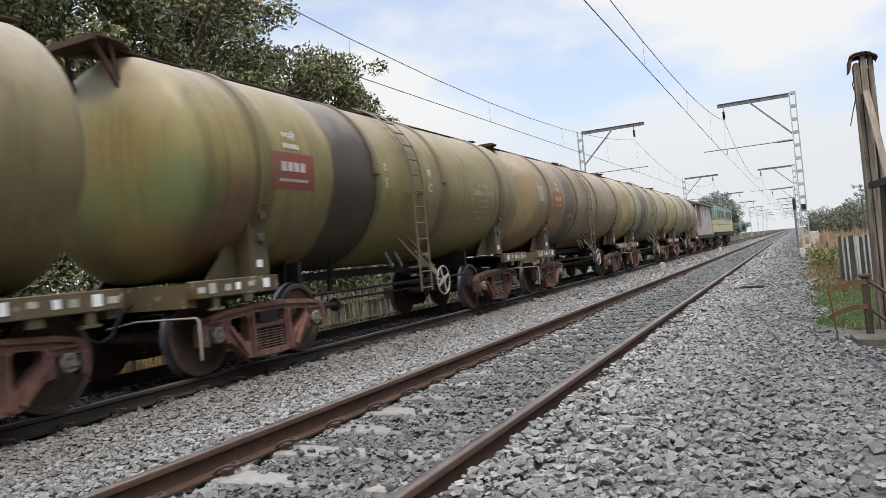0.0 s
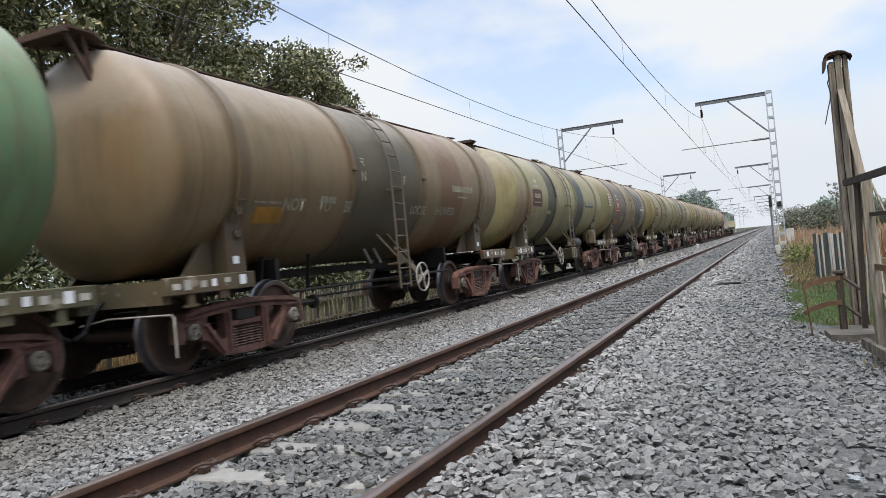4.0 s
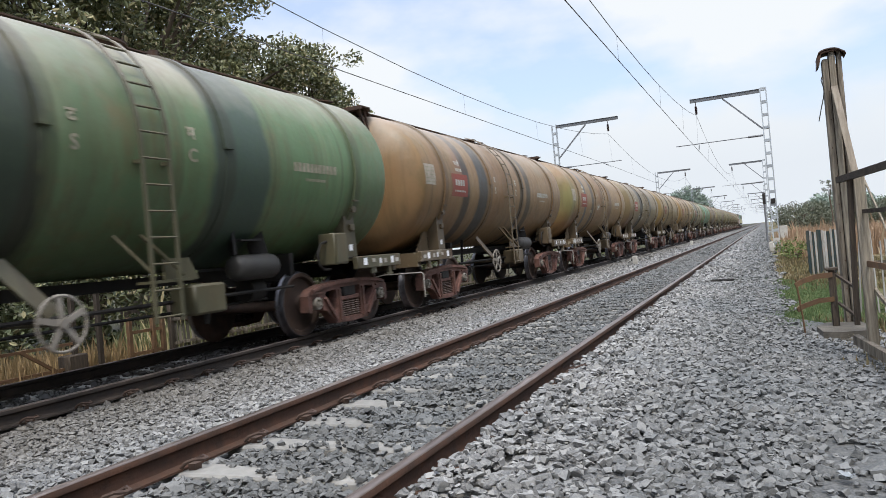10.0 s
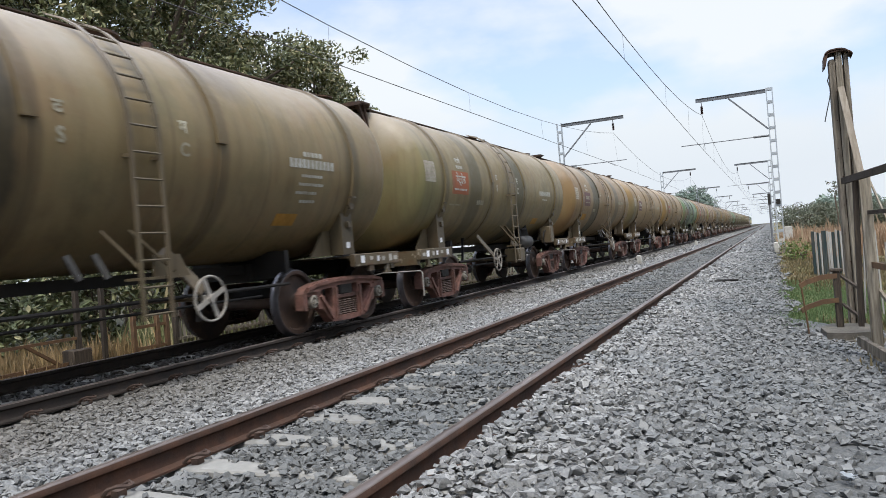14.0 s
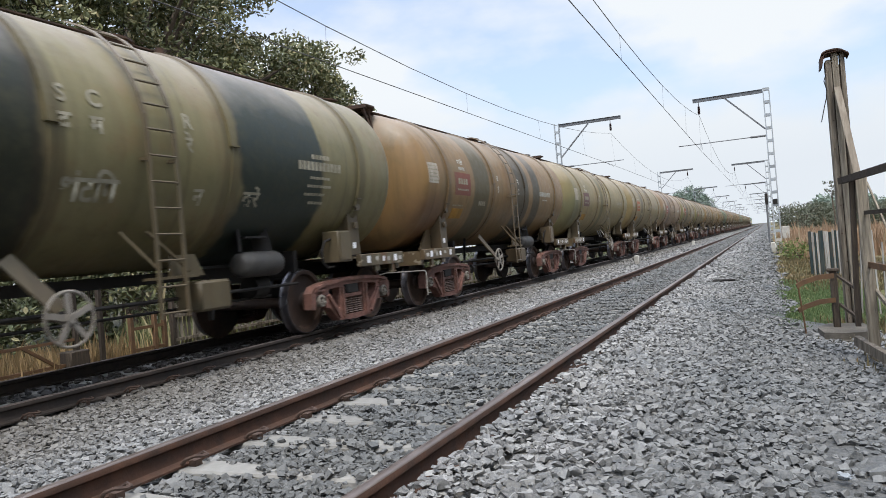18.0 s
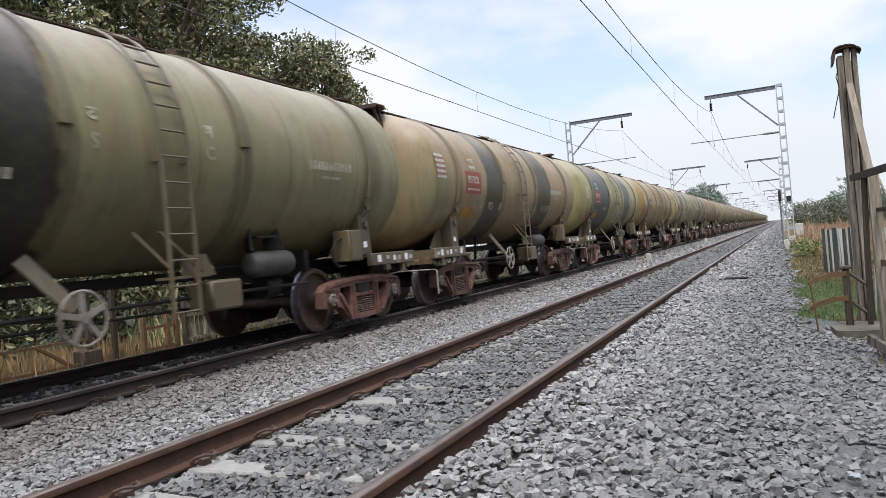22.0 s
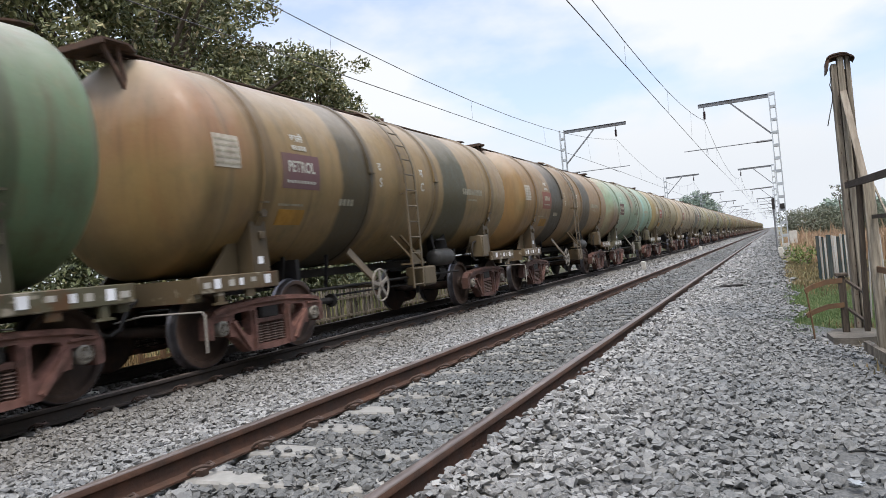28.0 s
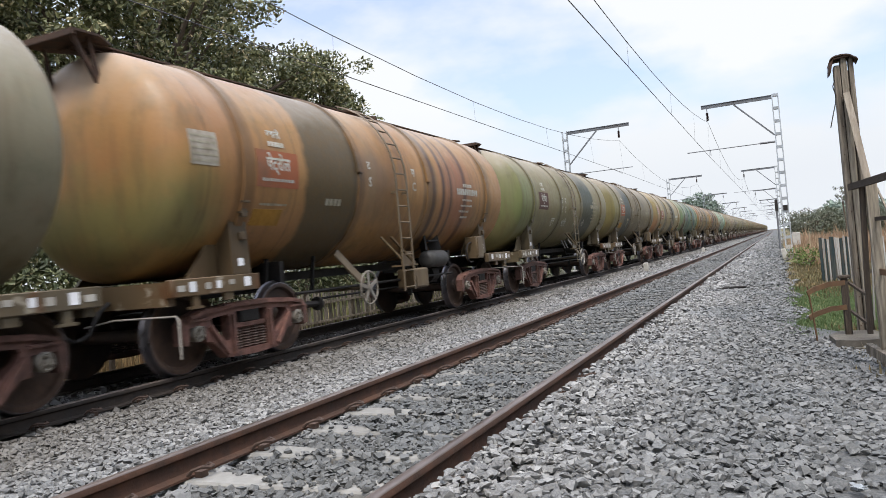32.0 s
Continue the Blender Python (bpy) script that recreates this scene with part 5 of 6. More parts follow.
# ---- overhead line ----
def mast(x, y, side, near):
    """A latticed mast; side is the way its bracket points."""
    w = thing("catenary_mast", "grey latticed steel mast with a bracket arm over the track", "catenary mast", pose(x, y, float(ground_z(x)) - 0.1), "catenary masts")
    h = (7.5 if side < 0 else 7.8) - float(ground_z(x)) + 0.1
    for s in (-0.13, 0.13):
        part("upright", Shape().box(s - 0.025, s + 0.025, -0.09, 0.09, 0.0, h), MAST, w)
    bm = Shape().soft(-0.104, 0.104, -0.085, 0.085, 0, 0.2, 0.01)
    plate_mesh = Shape().box(-0.104, 0.104, -0.085, 0.085, -0.07, 0.07).mesh("batten", MAST)
    z = 0.5
    while z < h:
        b = new("batten", plate_mesh)
        b.parent, b.location = w, (0, 0, z)
        z += 0.62
    reach = 3.36 if side < 0 else 3.7
    top = h - 0.06
    part("bracket_arm", Shape().box(min(0.16 * side, reach * side), max(0.16 * side, reach * side), -0.05, 0.05, top - 0.16, top).box(min(0.16 * side, reach * side), max(0.16 * side, reach * side), -0.08, 0.08, top, top + 0.02), DARKMETAL, w)
    part("brace", Shape().bar((0.16 * side, 0, top - 1.9), (1.85 * side, 0, top - 0.17), 0.07), DARKMETAL, w)
    ins = Shape().rod((3.1 * side, 0, top - 0.17), (3.1 * side, 0, top - 0.36), 0.02, 6)
    ins.lathe([(top - 0.36 - 0.022 * i, 0.075 if i % 2 else 0.04) for i in range(19)], (3.1 * side, 0, 0), "z", 10)
    part("insulator", ins, PORC, w)
    r = h - (2.28 if side < 0 else 2.55)
    end = 4.2 if side < 0 else 3.7
    part("register_arm", Shape().rod((0.16 * side, 0, r), (0.85 * side, 0, r), 0.05, 8).rod((0.85 * side, 0, r), (end * side, 0, r), 0.025, 6).rod(((end - 1.1) * side, 0, r), (3.1 * side, 0.02, r - 0.3), 0.012, 6), DARKMETAL, w)
    part("footing", Shape().soft(-0.35, 0.35, -0.35, 0.35, -0.2, 0.35, 0.04), CONCRETE, w)
    if near:
        part("number_board", Shape().box(-0.1, 0.1, -0.12, -0.10, 2.4, 2.65), BLACK, w, "small black plate")
        part("marker", Shape().box(-0.15, 0.15, -0.12, -0.10, 0.55, 0.75), PALE, w)
    return w


for k in range(-1, 8):
    mast(0.46, 38.9 + 44.5 * k, -1, k == 0)
    mast(-10.75, 42.3 + 44.6 * k, 1, False)


def wire_run(x, y0, span, contact_z, top, sag_mid, stagger):
    contact, cat, drop = Shape(), Shape(), Shape()
    cpts, kpts = [], []
    for k in range(-1, 8):
        a = y0 + span * k
        for u in np.linspace(0, 1, 13)[:-1]:
            sag = sag_mid * 4 * u * (1 - u)
            stag = stagger * (1 if k % 2 else -1) * (1 - 2 * u)
            cpts.append((x + stag, a + u * span, contact_z))
            kpts.append((x, a + u * span, top - sag))
    contact.tube(cpts, 0.0095, 5)
    cat.tube(kpts, 0.009, 5)
    a = tagged(part("contact_wire", contact, WIRE), "thin dark contact wire above the track", "wire", "overhead wires")
    b = tagged(part("catenary_wire", cat, WIRE), "sagging dark catenary wire above the contact wire", "wire", "overhead wires")
    for p, q in list(zip(cpts, kpts))[::2]:
        part("dropper", Shape().rod(p, q, 0.0028, 4), WIRE, b)


wire_run(TRACK1 + 0.02, 38.9, 44.5, 4.9, 6.63, 1.16, 0.06)
wire_run(TRACK2 - 0.08, 42.3, 44.6, 4.95, 6.83, 1.31, -0.12)

# signal post beside the line, far along it
sg = thing("signal_post", "dark signal on a slim post beside the line", "signal", pose(0.1, 52, -0.4))
part("post", Shape().rod((0, 0, 0), (0, 0, 3.4), 0.06, 8), DARKMETAL, sg)
part("head", Shape().soft(-0.09, 0.09, -0.08, 0.08, 2.6, 3.3, 0.02), BLACK, sg)
for i in range(3):
    mk = thing("marker_post", "short whitewashed marker stone at the trackside", "marker post", pose((-5.0, -5.1, 0.2)[i], (31, 58, 36)[i], -0.3), "marker stones")
    part("stone", Shape().soft(-0.1, 0.1, -0.06, 0.06, 0, 0.45, 0.03), PALE, mk)


# ---- plants ----
def leaves(points, normals_bias, size, name, label, category, material, parent=None, squash=0.5, oval=False):
    """Many small folded leaves."""
    n = len(points)
    rot = turns(n)
    s = size * rng.lognormal(0, 0.25, n)
    base = np.array([(0, -0.5, 0), (squash * 0.5, 0.05, 0.10), (0, 0.55, 0.0), (-squash * 0.5, 0.05, 0.10)])
    if oval:
        base = np.array([(0, -0.5, 0), (0.2, -0.18, 0.07), (0.21, 0.2, 0.08), (0, 0.52, -0.04), (-0.21, 0.2, 0.08), (-0.2, -0.18, 0.07)])
    k = len(base)
    p = np.einsum("nij,vj->nvi", rot, base) * s[:, None, None]
    p[..., 2] *= normals_bias
    p += points[:, None, :]
    f = np.arange(n * k).reshape(n, k)
    f = np.concatenate([f[:, [0, 1, 2, 3]], f[:, [0, 3, 4, 5]]]) if oval else np.concatenate([f[:, [0, 1, 2]], f[:, [0, 2, 3]]])
    ob = soup(name, p.reshape(-1, 3), f, material)
    if parent:
        ob.parent = parent
    return ob


def tree(x, y, z, height, clumps, per, leaf, label, material, spread=0.6, trunk_r=0.25, fork=0.35):
    """A trunk that forks into limbs, each ending in a ragged clump of leaves."""
    w = thing("tree", label, "tree", pose(x, y, z))
    t = Shape()
    t.tube([(0, 0, -0.2), (0.1, 0.05, height * fork * 0.5), (0.0, 0.15, height * fork)], [trunk_r * 1.3, trunk_r, trunk_r * 0.8], 9)
    pts = []
    for i, (cx, cy, cz, r) in enumerate(clumps):
        if i % 3 == 0:
            mid = (cx * 0.4 + random.uniform(-0.3, 0.3), cy * 0.4 + random.uniform(-0.3, 0.3), height * fork + (cz - height * fork) * 0.55)
            t.tube([(0.0, 0.1, height * fork * random.uniform(0.6, 0.95)), mid, (cx, cy, cz)], [trunk_r * 0.5, trunk_r * 0.28, 0.03], 6)
        k = max(12, int(per * r * r))
        q = rng.normal(size=(k, 3))
        q /= np.linalg.norm(q, axis=1)[:, None]
        q *= (rng.uniform(0.15, 1.0, k) ** 0.6 * r)[:, None]
        pts.append(q * (1, 1, 0.75) + (cx, cy, cz))
    part("trunk", t, BARK, w)
    leaves(np.concatenate(pts), 0.9, leaf, "crown", "", "", material, w, oval=leaf < 0.23)
    return w


def crown(n, cx, cy, cz, rx, ry, rz, r0, r1, low=-1.0):
    out = []
    while len(out) < n:
        p = np.array([random.gauss(0, 1) for _ in range(3)])
        p = p / np.linalg.norm(p) * random.uniform(0.45, 1.0)
        if p[2] < low:
            continue
        out.append((cx + p[0] * rx, cy + p[1] * ry, cz + p[2] * rz, random.uniform(r0, r1)))
    return out


random.seed(11)
tree(-18.5, 17.5, -0.7, 13, crown(170, 0, 0, 9.3, 4.5, 8.6, 4.6, 0.7, 1.3), 430, 0.175, "broad-leaved tree with dusty dark green foliage behind the train", LEAF, trunk_r=0.4)
tree(-17.0, 26.2, -0.7, 10, crown(60, 0, 0, 8.4, 2.6, 2.9, 2.7, 0.45, 0.9), 340, 0.17, "smaller broad-leaved tree with thin outer twigs", LEAF, trunk_r=0.2)
tree(-16.5, 7.5, -0.7, 9, crown(60, 0, 0, 4.5, 2.6, 4.0, 3.6, 0.6, 1.1), 150, 0.19, "low leafy tree beside the boundary fence", LEAF, trunk_r=0.2)
tree(-15.5, 13.5, -0.7, 4.5, crown(26, 0, 0, 2.2, 1.6, 2.6, 1.8, 0.5, 0.8), 120, 0.17, "leafy bush behind the boundary fence", LEAF, trunk_r=0.1)
for i in range(12):
    tree(-15.2 + random.uniform(-0.5, 0.5), 2 + 2.7 * i, -0.7, 2.8, crown(30, 0, 0, 1.5, 0.9, 1.7, 1.5, 0.5, 0.8), 190, 0.17, "dark leafy bush in the hedge behind the line", LEAFD, trunk_r=0.05)
for i in range(9):
    tree(-20.5 + random.uniform(-1, 1), -4 + 4.2 * i, -0.7, 5, crown(34, 0, 0, 2.8, 1.6, 2.6, 2.7, 0.6, 1.0), 110, 0.22, "dark leafy bush in the hedge behind the line", LEAFD, trunk_r=0.08)
tree(-18.5, 205.0, -0.8, 14, crown(70, 0, 0, 7.5, 6.2, 5.0, 5.0, 1.3, 2.3), 60, 0.55, "large hazy tree far along the line", LEAFFAR, trunk_r=0.5)
for i in range(20):
    tree(-13.6 + random.uniform(-0.6, 0.6) - 0.02 * i, 36 + 4.6 * i, -0.7, 2.4, crown(14, 0, 0, 1.1, 1.0, 2.6, 1.1, 0.5, 0.9), 70, 0.22, "dark leafy bush in the hedge behind the line", LEAFD, trunk_r=0.05)
for i in range(9):
    tree(-24 - 4 * (i % 3) - i, 230 + 38 * i, -0.8, 9, crown(26, 0, 0, 5.0, 6.0, 9.0, 3.6, 1.6, 2.6), 34, 0.9, "hazy tree in the distance beside the line", LEAFFAR, trunk_r=0.3)
for i in range(16):
    x, y = 3.0 + 1.5 * i + random.uniform(-1, 1), 74 + 7 * (i % 3) + 4 * i
    tree(x, y, -0.6, 4, crown(24, 0, 0, 1.75 + 0.25 * (i % 2), 2.6, 2.6, 1.35, 0.6, 1.1), 200, 0.19, "scrubby grey-green tree beyond the dry grass", LEAFR, trunk_r=0.12)
for i in range(8):
    tree(12 + 9 * i + random.uniform(-3, 3), 150 + 30 * (i % 4), -0.8, 6, crown(20, 0, 0, 3.4, 6.0, 6.0, 2.6, 1.4, 2.2), 34, 0.7, "hazy scrub tree in the distance", LEAFFAR, trunk_r=0.2)
# Unseen row, added to keep low sky light off the tanks' lower sides.
for i in range(16):
    tree(10.5 + random.uniform(-1, 1.5), -34 + 4.2 * i, -0.6, 10, crown(40, 0, 0, 5.0, 2.4, 3.0, 4.8, 1.0, 1.6), 46, 0.42, "unseen dusty tree added to block low sky light", LEAF, trunk_r=0.15)
# More unseen trees added behind the camera to close off the low sky.
for i in range(9):
    tree(-17 + 3.0 * i + random.uniform(-1, 1), -38 - 2 * (i % 2), -0.6, 7, crown(26, 0, 0, 3.6, 2.4, 2.4, 3.2, 0.8, 1.4), 46, 0.36, "unseen dusty tree added behind the camera", LEAF, trunk_r=0.15) if abs(-17 + 3.0 * i + 5) > 6 else None
tree(4.6, 62.0, -0.6, 4.6, crown(10, 0, 0, 3.9, 0.7, 0.7, 0.7, 0.2, 0.35), 160, 0.16, "thin sapling with few leaves", LEAFR, trunk_r=0.05, fork=0.7)
tree(0.95, 30.5, -0.45, 0.7, crown(16, 0, 0, 0.35, 0.75, 0.9, 0.35, 0.2, 0.35), 420, 0.1, "low green shrub at the edge of the ballast", SHRUB, trunk_r=0.03)
tree(2.6, 36.0, -0.45, 0.7, crown(12, 0, 0, 0.4, 0.9, 0.9, 0.4, 0.2, 0.35), 300, 0.1, "low green shrub in dry grass", SHRUB, trunk_r=0.03)


def blades(name, label, x, y, h, material, wide=0.012, lean=0.35):
    n = len(x)
    a = rng.uniform(0, 2 * np.pi, n)
    hh = h * rng.lognormal(0, 0.3, n)
    z = ground_z(x) - 0.02
    dx, dy = np.cos(a), np.sin(a)
    k = rng.uniform(0, lean, n) * hh
    w = wide * rng.uniform(0.6, 1.5, n)
    v = np.stack([np.stack([x - dy * w, y + dx * w, z], -1), np.stack([x + dy * w, y - dx * w, z], -1),
                  np.stack([x + dx * k * 0.4 + dy * w * 0.6, y + dy * k * 0.4 - dx * w * 0.6, z + hh * 0.6], -1), np.stack([x + dx * k, y + dy * k, z + hh], -1)], 1).reshape(-1, 3)
    f = np.arange(n * 4).reshape(n, 4)
    f = np.concatenate([f[:, [0, 1, 2]], f[:, [0, 2, 3]]])
    return tagged(soup(name, v, f, material), label, "grass", kind="stuff")


def spread(n, x0, x1, y0, y1, clump=0.35):
    m = max(1, n // 14)
    cx, cy = rng.uniform(x0, x1, m), rng.uniform(y0, y1, m)
    i = rng.integers(0, m, n)
    return cx[i] + rng.normal(0, clump, n), cy[i] + rng.normal(0, clump, n)


blades("dry_grass", "tall rust-brown dry grass beside the line", *spread(26000, 1.2, 9, 32, 66, 0.3), 0.6, DRY, 0.02)
blades("straw_grass", "straw-coloured grass at the edge of the ballast", *spread(9000, 0.35, 3.5, 17, 34, 0.2), 0.08, VERGE, 0.013)
blades("green_grass", "short green grass beside the ballast", *spread(26000, -0.2, 1.7, 10.8, 20, 0.12), 0.032, GREENG, 0.008)
blades("dry_weeds", "dry weeds and litter at the fence foot", *spread(3600, 0.75, 2.4, 7.6, 12, 0.12), 0.07, VERGE, 0.011)
blades("verge_grass", "pale dry grass and weeds beside the boundary fence", *spread(15000, -15, -11.6, 3.5, 11.2, 0.2), 0.33, DRYVERGE, 0.014)
blades("verge_grass", "green weeds behind the boundary fence", *spread(9000, -15, -12.0, 12, 34, 0.2), 0.55, LEAF, 0.02)


# ---- fences and posts beside the near side ----
g = float(ground_z(0.75))
post = thing("gate_post", "tall weathered timber gate post of several planks with a cap", "gate post", pose(0.978, 10.74, (g - 1.056) * 1.2 + 1.056))
post.scale = (1.2, 1.2, 1.2)
part("beam", Shape().soft(-0.12, -0.062, -0.09, 0.09, -0.2, 3.15, 0.012), WOOD, post)
part("beam", Shape().soft(-0.055, 0.005, -0.1, 0.08, -0.2, 3.22, 0.012), WOODP, post)
part("beam", Shape().soft(0.022, 0.065, -0.09, 0.07, 1.5, 3.22, 0.012), WOOD, post)
part("beam", Shape().soft(-0.064, 0.03, -0.06, 0.06, -0.2, 3.08, 0.003), WOODD, post)
for k in range(9):
    part("nail", Shape().rod((-0.095 + 0.012 * (k % 3), -0.094, 0.4 + 0.3 * k), (-0.095 + 0.012 * (k % 3), -0.087, 0.4 + 0.3 * k), 0.007, 7), RUST, post)
for k, (cx, w0, zz) in enumerate(((-0.055, 0.1, 3.215), (-0.04, 0.12, 3.195))):
    arch = [(cx + w0 * 1.05 * math.cos(a) + (0.02 if math.cos(a) > 0 else 0), zz - 0.02 + 0.055 * math.sin(a)) for a in [math.pi * i / 8 for i in range(9)]]
    rim = [(x, z - 0.014) for x, z in arch][::-1]
    part("cap", Shape().plate(arch + rim, -0.14 + 0.01 * k, 0.12, "y"), RUST, post, "rusted bent sheet-metal cap")
part("cap_flap", Shape().plate([(-0.175, 3.06), (-0.150, 3.08), (-0.125, 3.20), (-0.145, 3.22), (-0.165, 3.16)], -0.13, 0.09, "y"), RUST, post)
part("diagonal_plank", Shape().bar((-0.03, -0.13, 2.84), (0.075, -0.33, 1.85), 0.062, 0.03, (0, 1, 0)), PLANK, post, "pale diagonal plank nailed to the post")
part("cable", Shape().tube([(-0.12, -0.09, 3.0), (-0.145, -0.1, 2.93), (-0.125, -0.1, 2.83), (-0.135, -0.1, 2.75), (-0.165, -0.1, 2.64), (-0.2, -0.1, 2.5)], 0.005, 6), BLACK, post)
fr = thing("timber_fence_panel", "open weathered timber fence frame beside the gate post", "fence panel", pose(0.89, 8.45, g))
part("upright", Shape().soft(-0.05, 0.05, -0.05, 0.05, -0.15, 1.92, 0.01), WOODP, fr)
part("upright", Shape().bar((-0.075, 0.05, 1.86), (-0.125, 0.05, 0.36), 0.06, 0.05), WOODD, fr)
part("top_rail", Shape().bar((-0.16, 0.3, 1.85), (0.30, -2.2, 1.90), 0.045, 0.065), WOODD, fr)
part("bottom_rail", Shape().bar((-0.12, 0.35, 0.17), (0.30, -2.2, 0.08), 0.06, 0.10), WOOD, fr)
part("middle_rail", Shape().bar((0.0, 0.0, 0.98), (0.32, -2.2, 0.95), 0.02, 0.06), IRON, fr)
part("upper_rail", Shape().bar((0.0, 0.0, 1.5), (0.32, -2.2, 1.5), 0.02, 0.04), WOODD, fr)
part("upright", Shape().soft(0.26, 0.36, -2.25, -2.15, -0.15, 2.0, 0.01), WOOD, fr)
part("brace", Shape().bar((0.05, 0.0, 0.72), (0.28, -1.4, 0.2), 0.03, 0.04), WOODP, fr)
part("brace", Shape().bar((0.05, 0.0, 1.8), (0.3, -1.6, 0.3), 0.015, 0.02), WOODP, fr)

gd = thing("iron_guard", "rusty bent iron guard with two curved bars on a stump", "guard", pose(0.3, 9.95, float(ground_z(0.3)) + 0.17))
part("stump", Shape().soft(0.36, 0.44, 0.3, 0.4, -0.25, 0.60, 0.012).soft(0.33, 0.47, 0.28, 0.42, 0.60, 0.64, 0.01), WOODD, gd)
part("rod", Shape().tube([(0.04, 0.0, -0.22), (0.02, 0.0, 0.1), (-0.02, 0.0, 0.55)], 0.012, 6), IRON, gd)
for z in (0.20, 0.50):
    bars_ = Shape()
    pts = [(0.40, 0.3, z + 0.05), (0.22, 0.18, z + 0.05), (0.05, 0.04, z + 0.01), (-0.03, -0.03, z - 0.03)]
    for p, q in zip(pts, pts[1:]):
        bars_.bar(p, q, 0.012, 0.06)
    part("curved_bar", bars_, IRON, gd)
for z in (0.55, 0.2):
    part("pipe", Shape().bar((0.44, 0.32, z), (0.6, 0.0, z - 0.14), 0.03), WOODD, gd)
blk = thing("concrete_block", "rough broken concrete slab round the post foot", "block", pose(0.72, 10.1, float(ground_z(0.7))))
part("slab", Shape().plate([(-0.2, -0.3), (0.02, -0.38), (0.3, -0.3), (0.36, 0.1), (0.28, 0.5), (-0.1, 0.55), (-0.24, 0.2)], -0.1, 0.12, "z").plate([(-0.3, -0.36), (0.1, -0.47), (0.22, -0.3), (-0.1, -0.2)], -0.1, 0.04, "z"), BLOCKM, blk)
slab = thing("paving_slab", "flat grey slab bare of ballast", "slab", pose(0.75, 4.2, float(ground_z(0.6))))
part("slab", Shape().soft(-0.62, 0.9, -1.6, 0.55, -0.1, 0.03, 0.02), BLOCKM, slab)
bag = thing("plastic_litter", "crumpled clear plastic scrap", "litter", pose(0.28, 4.42, float(ground_z(0.28)) + 0.05))
SCRAP = surf("grey_film", "74787c", "8a8e92", 12, 0.25, 0.1, spec=0.6)
bs = Shape()
for i in range(5):
    a = 1.3 * i
    bs.bar((0.03 * math.cos(a), 0.03 * math.sin(a), 0.0), (0.04 * math.sin(a), 0.05 * math.cos(a), 0.01 + 0.004 * i), 0.03, 0.003)
part("scrap", bs, SCRAP, bag)

bf = thing("board_fence", "leaning fence of dark blue and white painted boards", "board fence", pose(0, 22.0, 0))
x = 0.98
for i in range(13):
    wd = (0.085, 0.05, 0.06, 0.05, 0.12, 0.05, 0.07)[i % 7]
    part("board", Shape().soft(x, x + wd - 0.008, -0.02 - 0.01 * (i % 2), 0.012, -0.55 - 0.03 * (i % 3), 0.72 - 0.02 * (i % 4), 0.006), BOARDB if i % 7 in (0, 2, 4) else BOARDW, bf)
    x += wd
part("rail", Shape().box(0.96, x, 0.015, 0.05, 0.35, 0.42).box(0.96, x, 0.015, 0.05, -0.15, -0.08), WOOD, bf)
pf = thing("picket_fence", "bleached white pickets behind the timber frame", "picket fence", pose(0, 13.0, 0))
x = 1.15
for i in range(14):
    lean = random.uniform(-0.06, 0.06)
    part("picket", Shape().bar((x, 0, -0.6), (x + lean, 0, 0.75 + random.uniform(-0.15, 0.1)), 0.05, 0.02), BOARDW, pf)
    x += 0.085
part("rail", Shape().box(1.1, x, 0.02, 0.05, 0.25, 0.31), WOOD, pf)
hut = thing("relay_box", "small white trackside box on legs", "relay box", pose(0.95, 46, -0.45))
part("body", Shape().soft(-0.2, 0.2, -0.2, 0.2, 0.5, 1.2, 0.02), PALE, hut)
part("leg", Shape().box(-0.15, -0.1, -0.1, 0.1, 0, 0.5).box(0.1, 0.15, -0.1, 0.1, 0, 0.5), PALE, hut)
brk = thing("wooden_stick", "dark stick lying beside the rail", "stick", pose(-1.1, 17.5, -0.2))
part("stick", Shape().tube([(-0.35, -0.3, 0.02), (0, 0, 0.05), (0.35, 0.25, 0.03)], 0.03, 6), BLACK, brk)
bolt = thing("joint_bolt", "dark iron fitting beside the rail foot", "fitting", pose(-1.70, 10.45, -0.12))
part("block", Shape().soft(-0.06, 0.08, -0.06, 0.06, -0.05, 0.05, 0.012), BLACK, bolt)

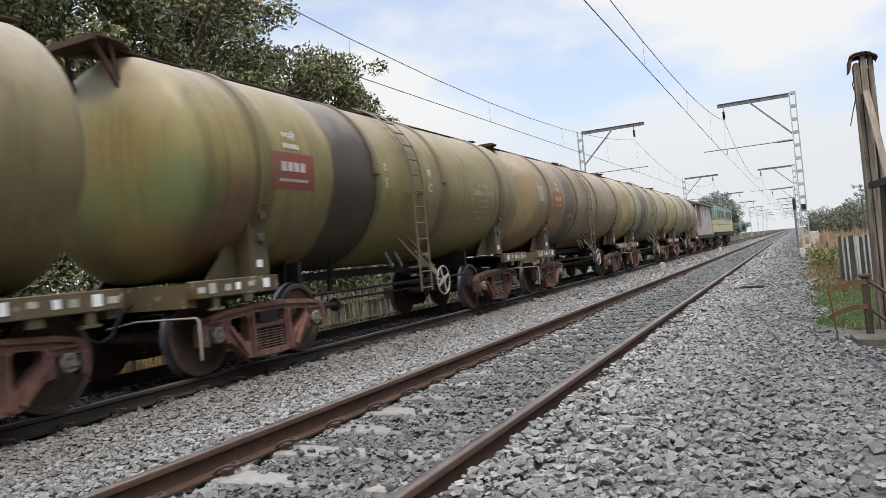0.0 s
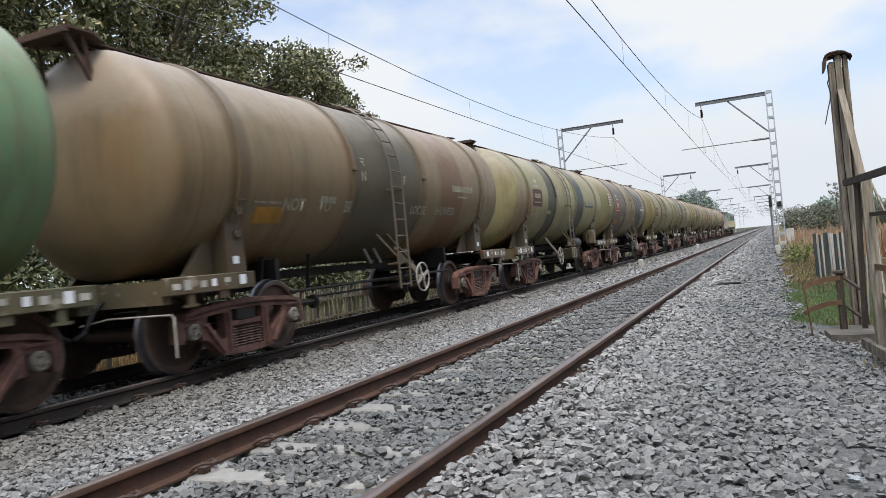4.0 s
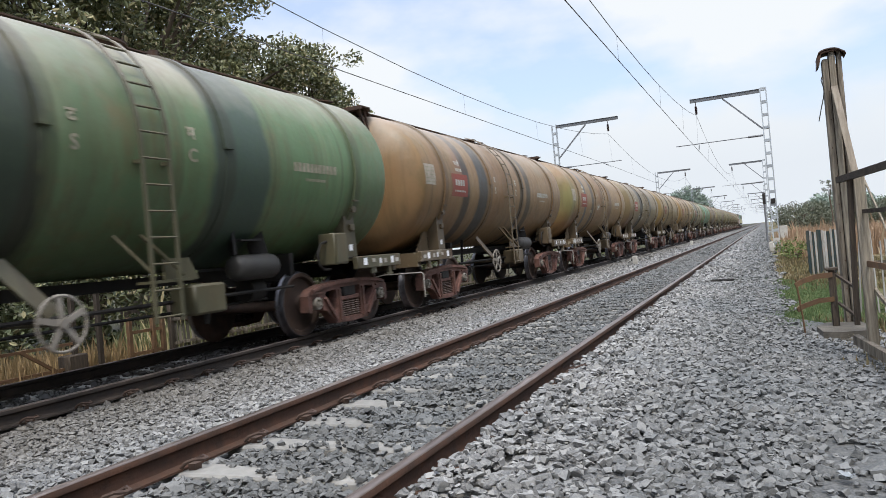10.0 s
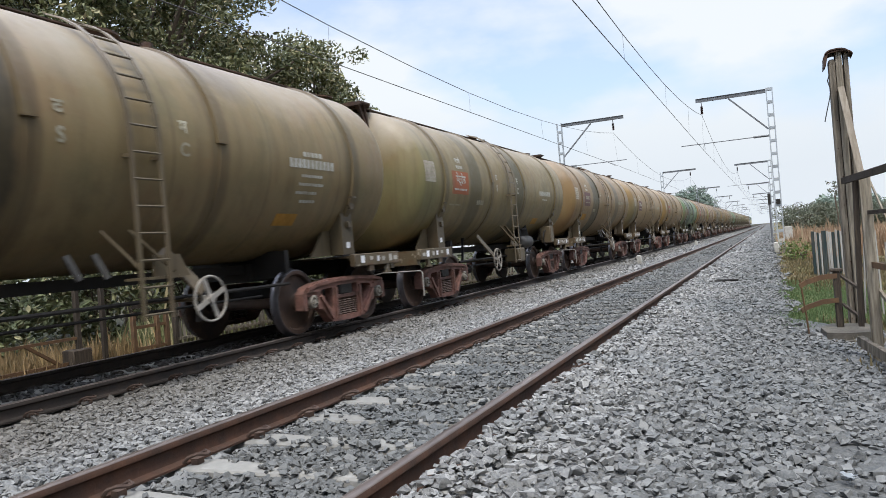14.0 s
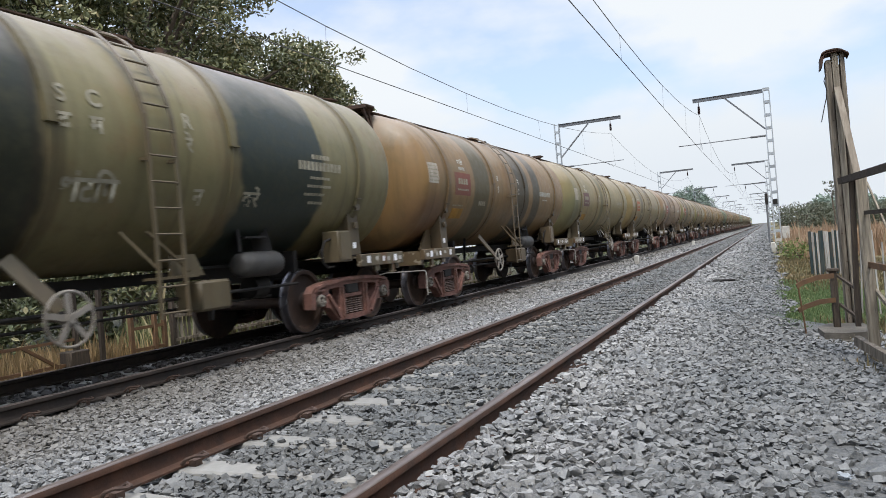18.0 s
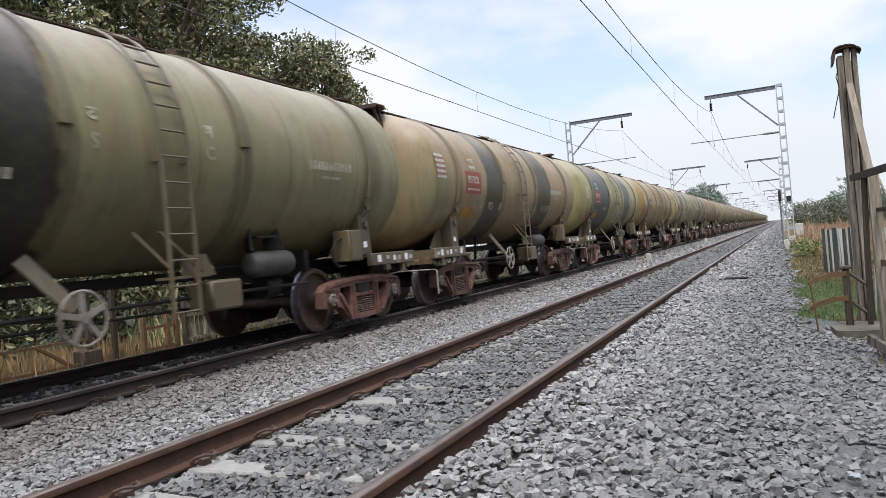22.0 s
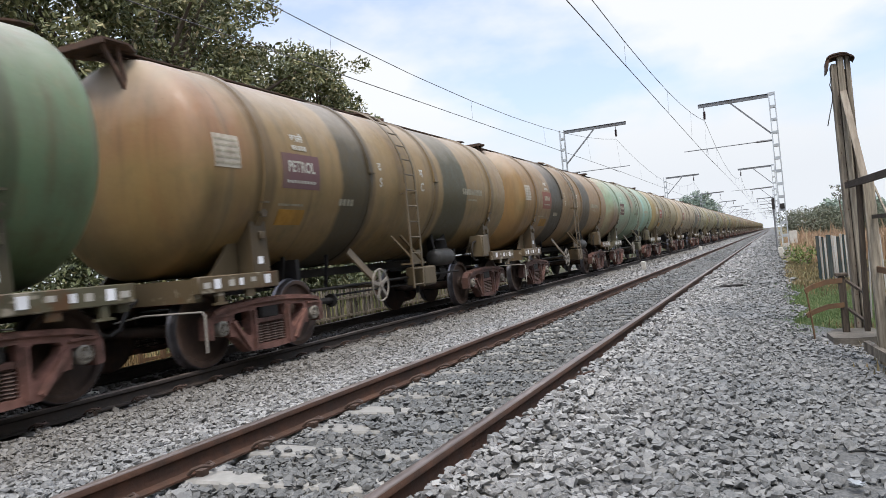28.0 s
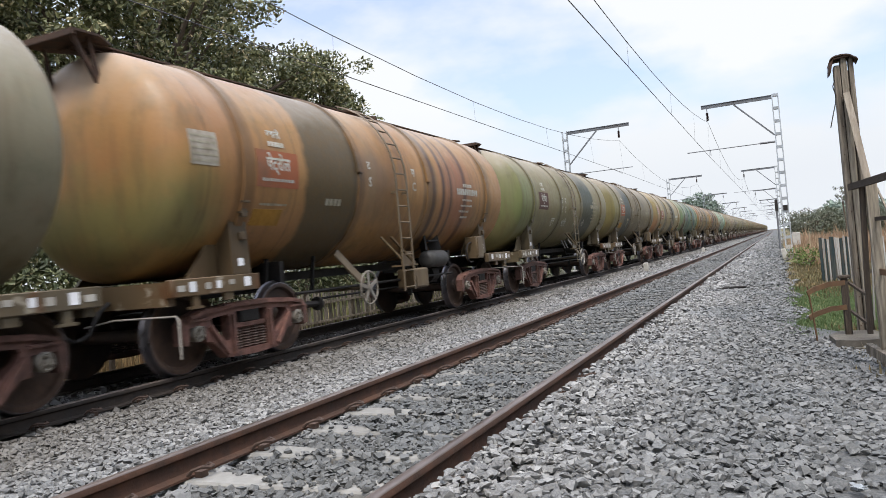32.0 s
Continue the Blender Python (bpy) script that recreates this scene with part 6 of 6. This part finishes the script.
# ---- boundary fence behind the train ----
fence = thing("boundary_fence", "long fence of split brown pickets along the line", "picket fence", pose(-11.5, 0, float(ground_z(-11.5))))
pk = [Shape().plate([(-0.032, -0.1), (0.032, -0.1), (0.028, 0.97 + 0.03 * k), (0.0, 1.04 + 0.02 * k), (-0.028, 0.95)], -0.014, 0.014, "x").mesh("picket", PICKET) for k in range(4)]
y = 11.9
i = 0
while y < 34 and i < 260:
    ob = new("picket", pk[i % 4])
    ob.parent = fence
    ob.matrix_basis = pose(0.03 * random.uniform(-1, 1), y, 0, random.uniform(-2, 2), random.uniform(-2, 2), random.uniform(-12, 12))
    y += random.uniform(0.10, 0.15)
    i += 1
for z in (0.25, 0.75):
    part("fence_rail", Shape().box(0.02, 0.06, 11.8, 34, z, z + 0.06), WOOD, fence)
for yy in (11.8, 15.2, 18.6, 22.0, 26.0, 30.0):
    part("fence_post", Shape().soft(-0.05, 0.05, yy - 0.05, yy + 0.05, -0.2, 1.15, 0.01), BOARDB if yy == 15.2 else WOODD, fence)
gate = thing("iron_gate", "rusted iron rails and posts of an open gate", "gate", pose(-11.4, 0, float(ground_z(-11.4))))
for yy, h, mm in ((10.6, 0.95, IRON), (11.2, 0.9, IRON), (11.45, 0.9, IRON), (9.9, 1.5, WOODD), (9.35, 1.6, WOODD), (7.6, 1.2, IRON), (6.2, 1.1, IRON)):
    part("post", Shape().soft(-0.04, 0.04, yy - 0.045, yy + 0.045, -0.1, h, 0.008), mm, gate)
for z in (0.2, 0.62):
    part("rail", Shape().box(-0.02, 0.02, 10.6, 11.45, z, z + 0.06), IRON, gate)
    part("rail", Shape().box(-0.02, 0.02, 5.5, 9.4, z, z + 0.05), IRON, gate)
part("brace", Shape().bar((0, 8.3, 0.65), (0, 9.2, 0.05), 0.05), IRON, gate)
part("box", Shape().soft(-0.15, 0.15, 9.1, 9.5, 0.1, 0.45, 0.02), WOODD, gate)


# ---- movement ----
def spin(y, t):
    a = -(travel(t) - travel(0)) / 0.5
    return Matrix.LocRotScale((0, y, 0.5), Euler((a, 0, 0)), None)


def motions():
    for w, ahead in TRAIN:
        walk(w, [(t, pose(TRACK2, travel(t) + ahead, Z2)) for t in range(0, 33)])
    shared = {}
    for o in WHEELS:
        y = round(o.location.y, 3)
        if y not in shared:
            walk(o, [(i / FPS, spin(y, i / FPS)) for i in range(0, 32 * FPS + 1)])
            shared[y] = o
        else:
            o.rotation_mode = "QUATERNION"
            o.animation_data_create()
            o.animation_data.action = shared[y].animation_data.action
            o.animation_data.action_slot = shared[y].animation_data.action_slot


motions()
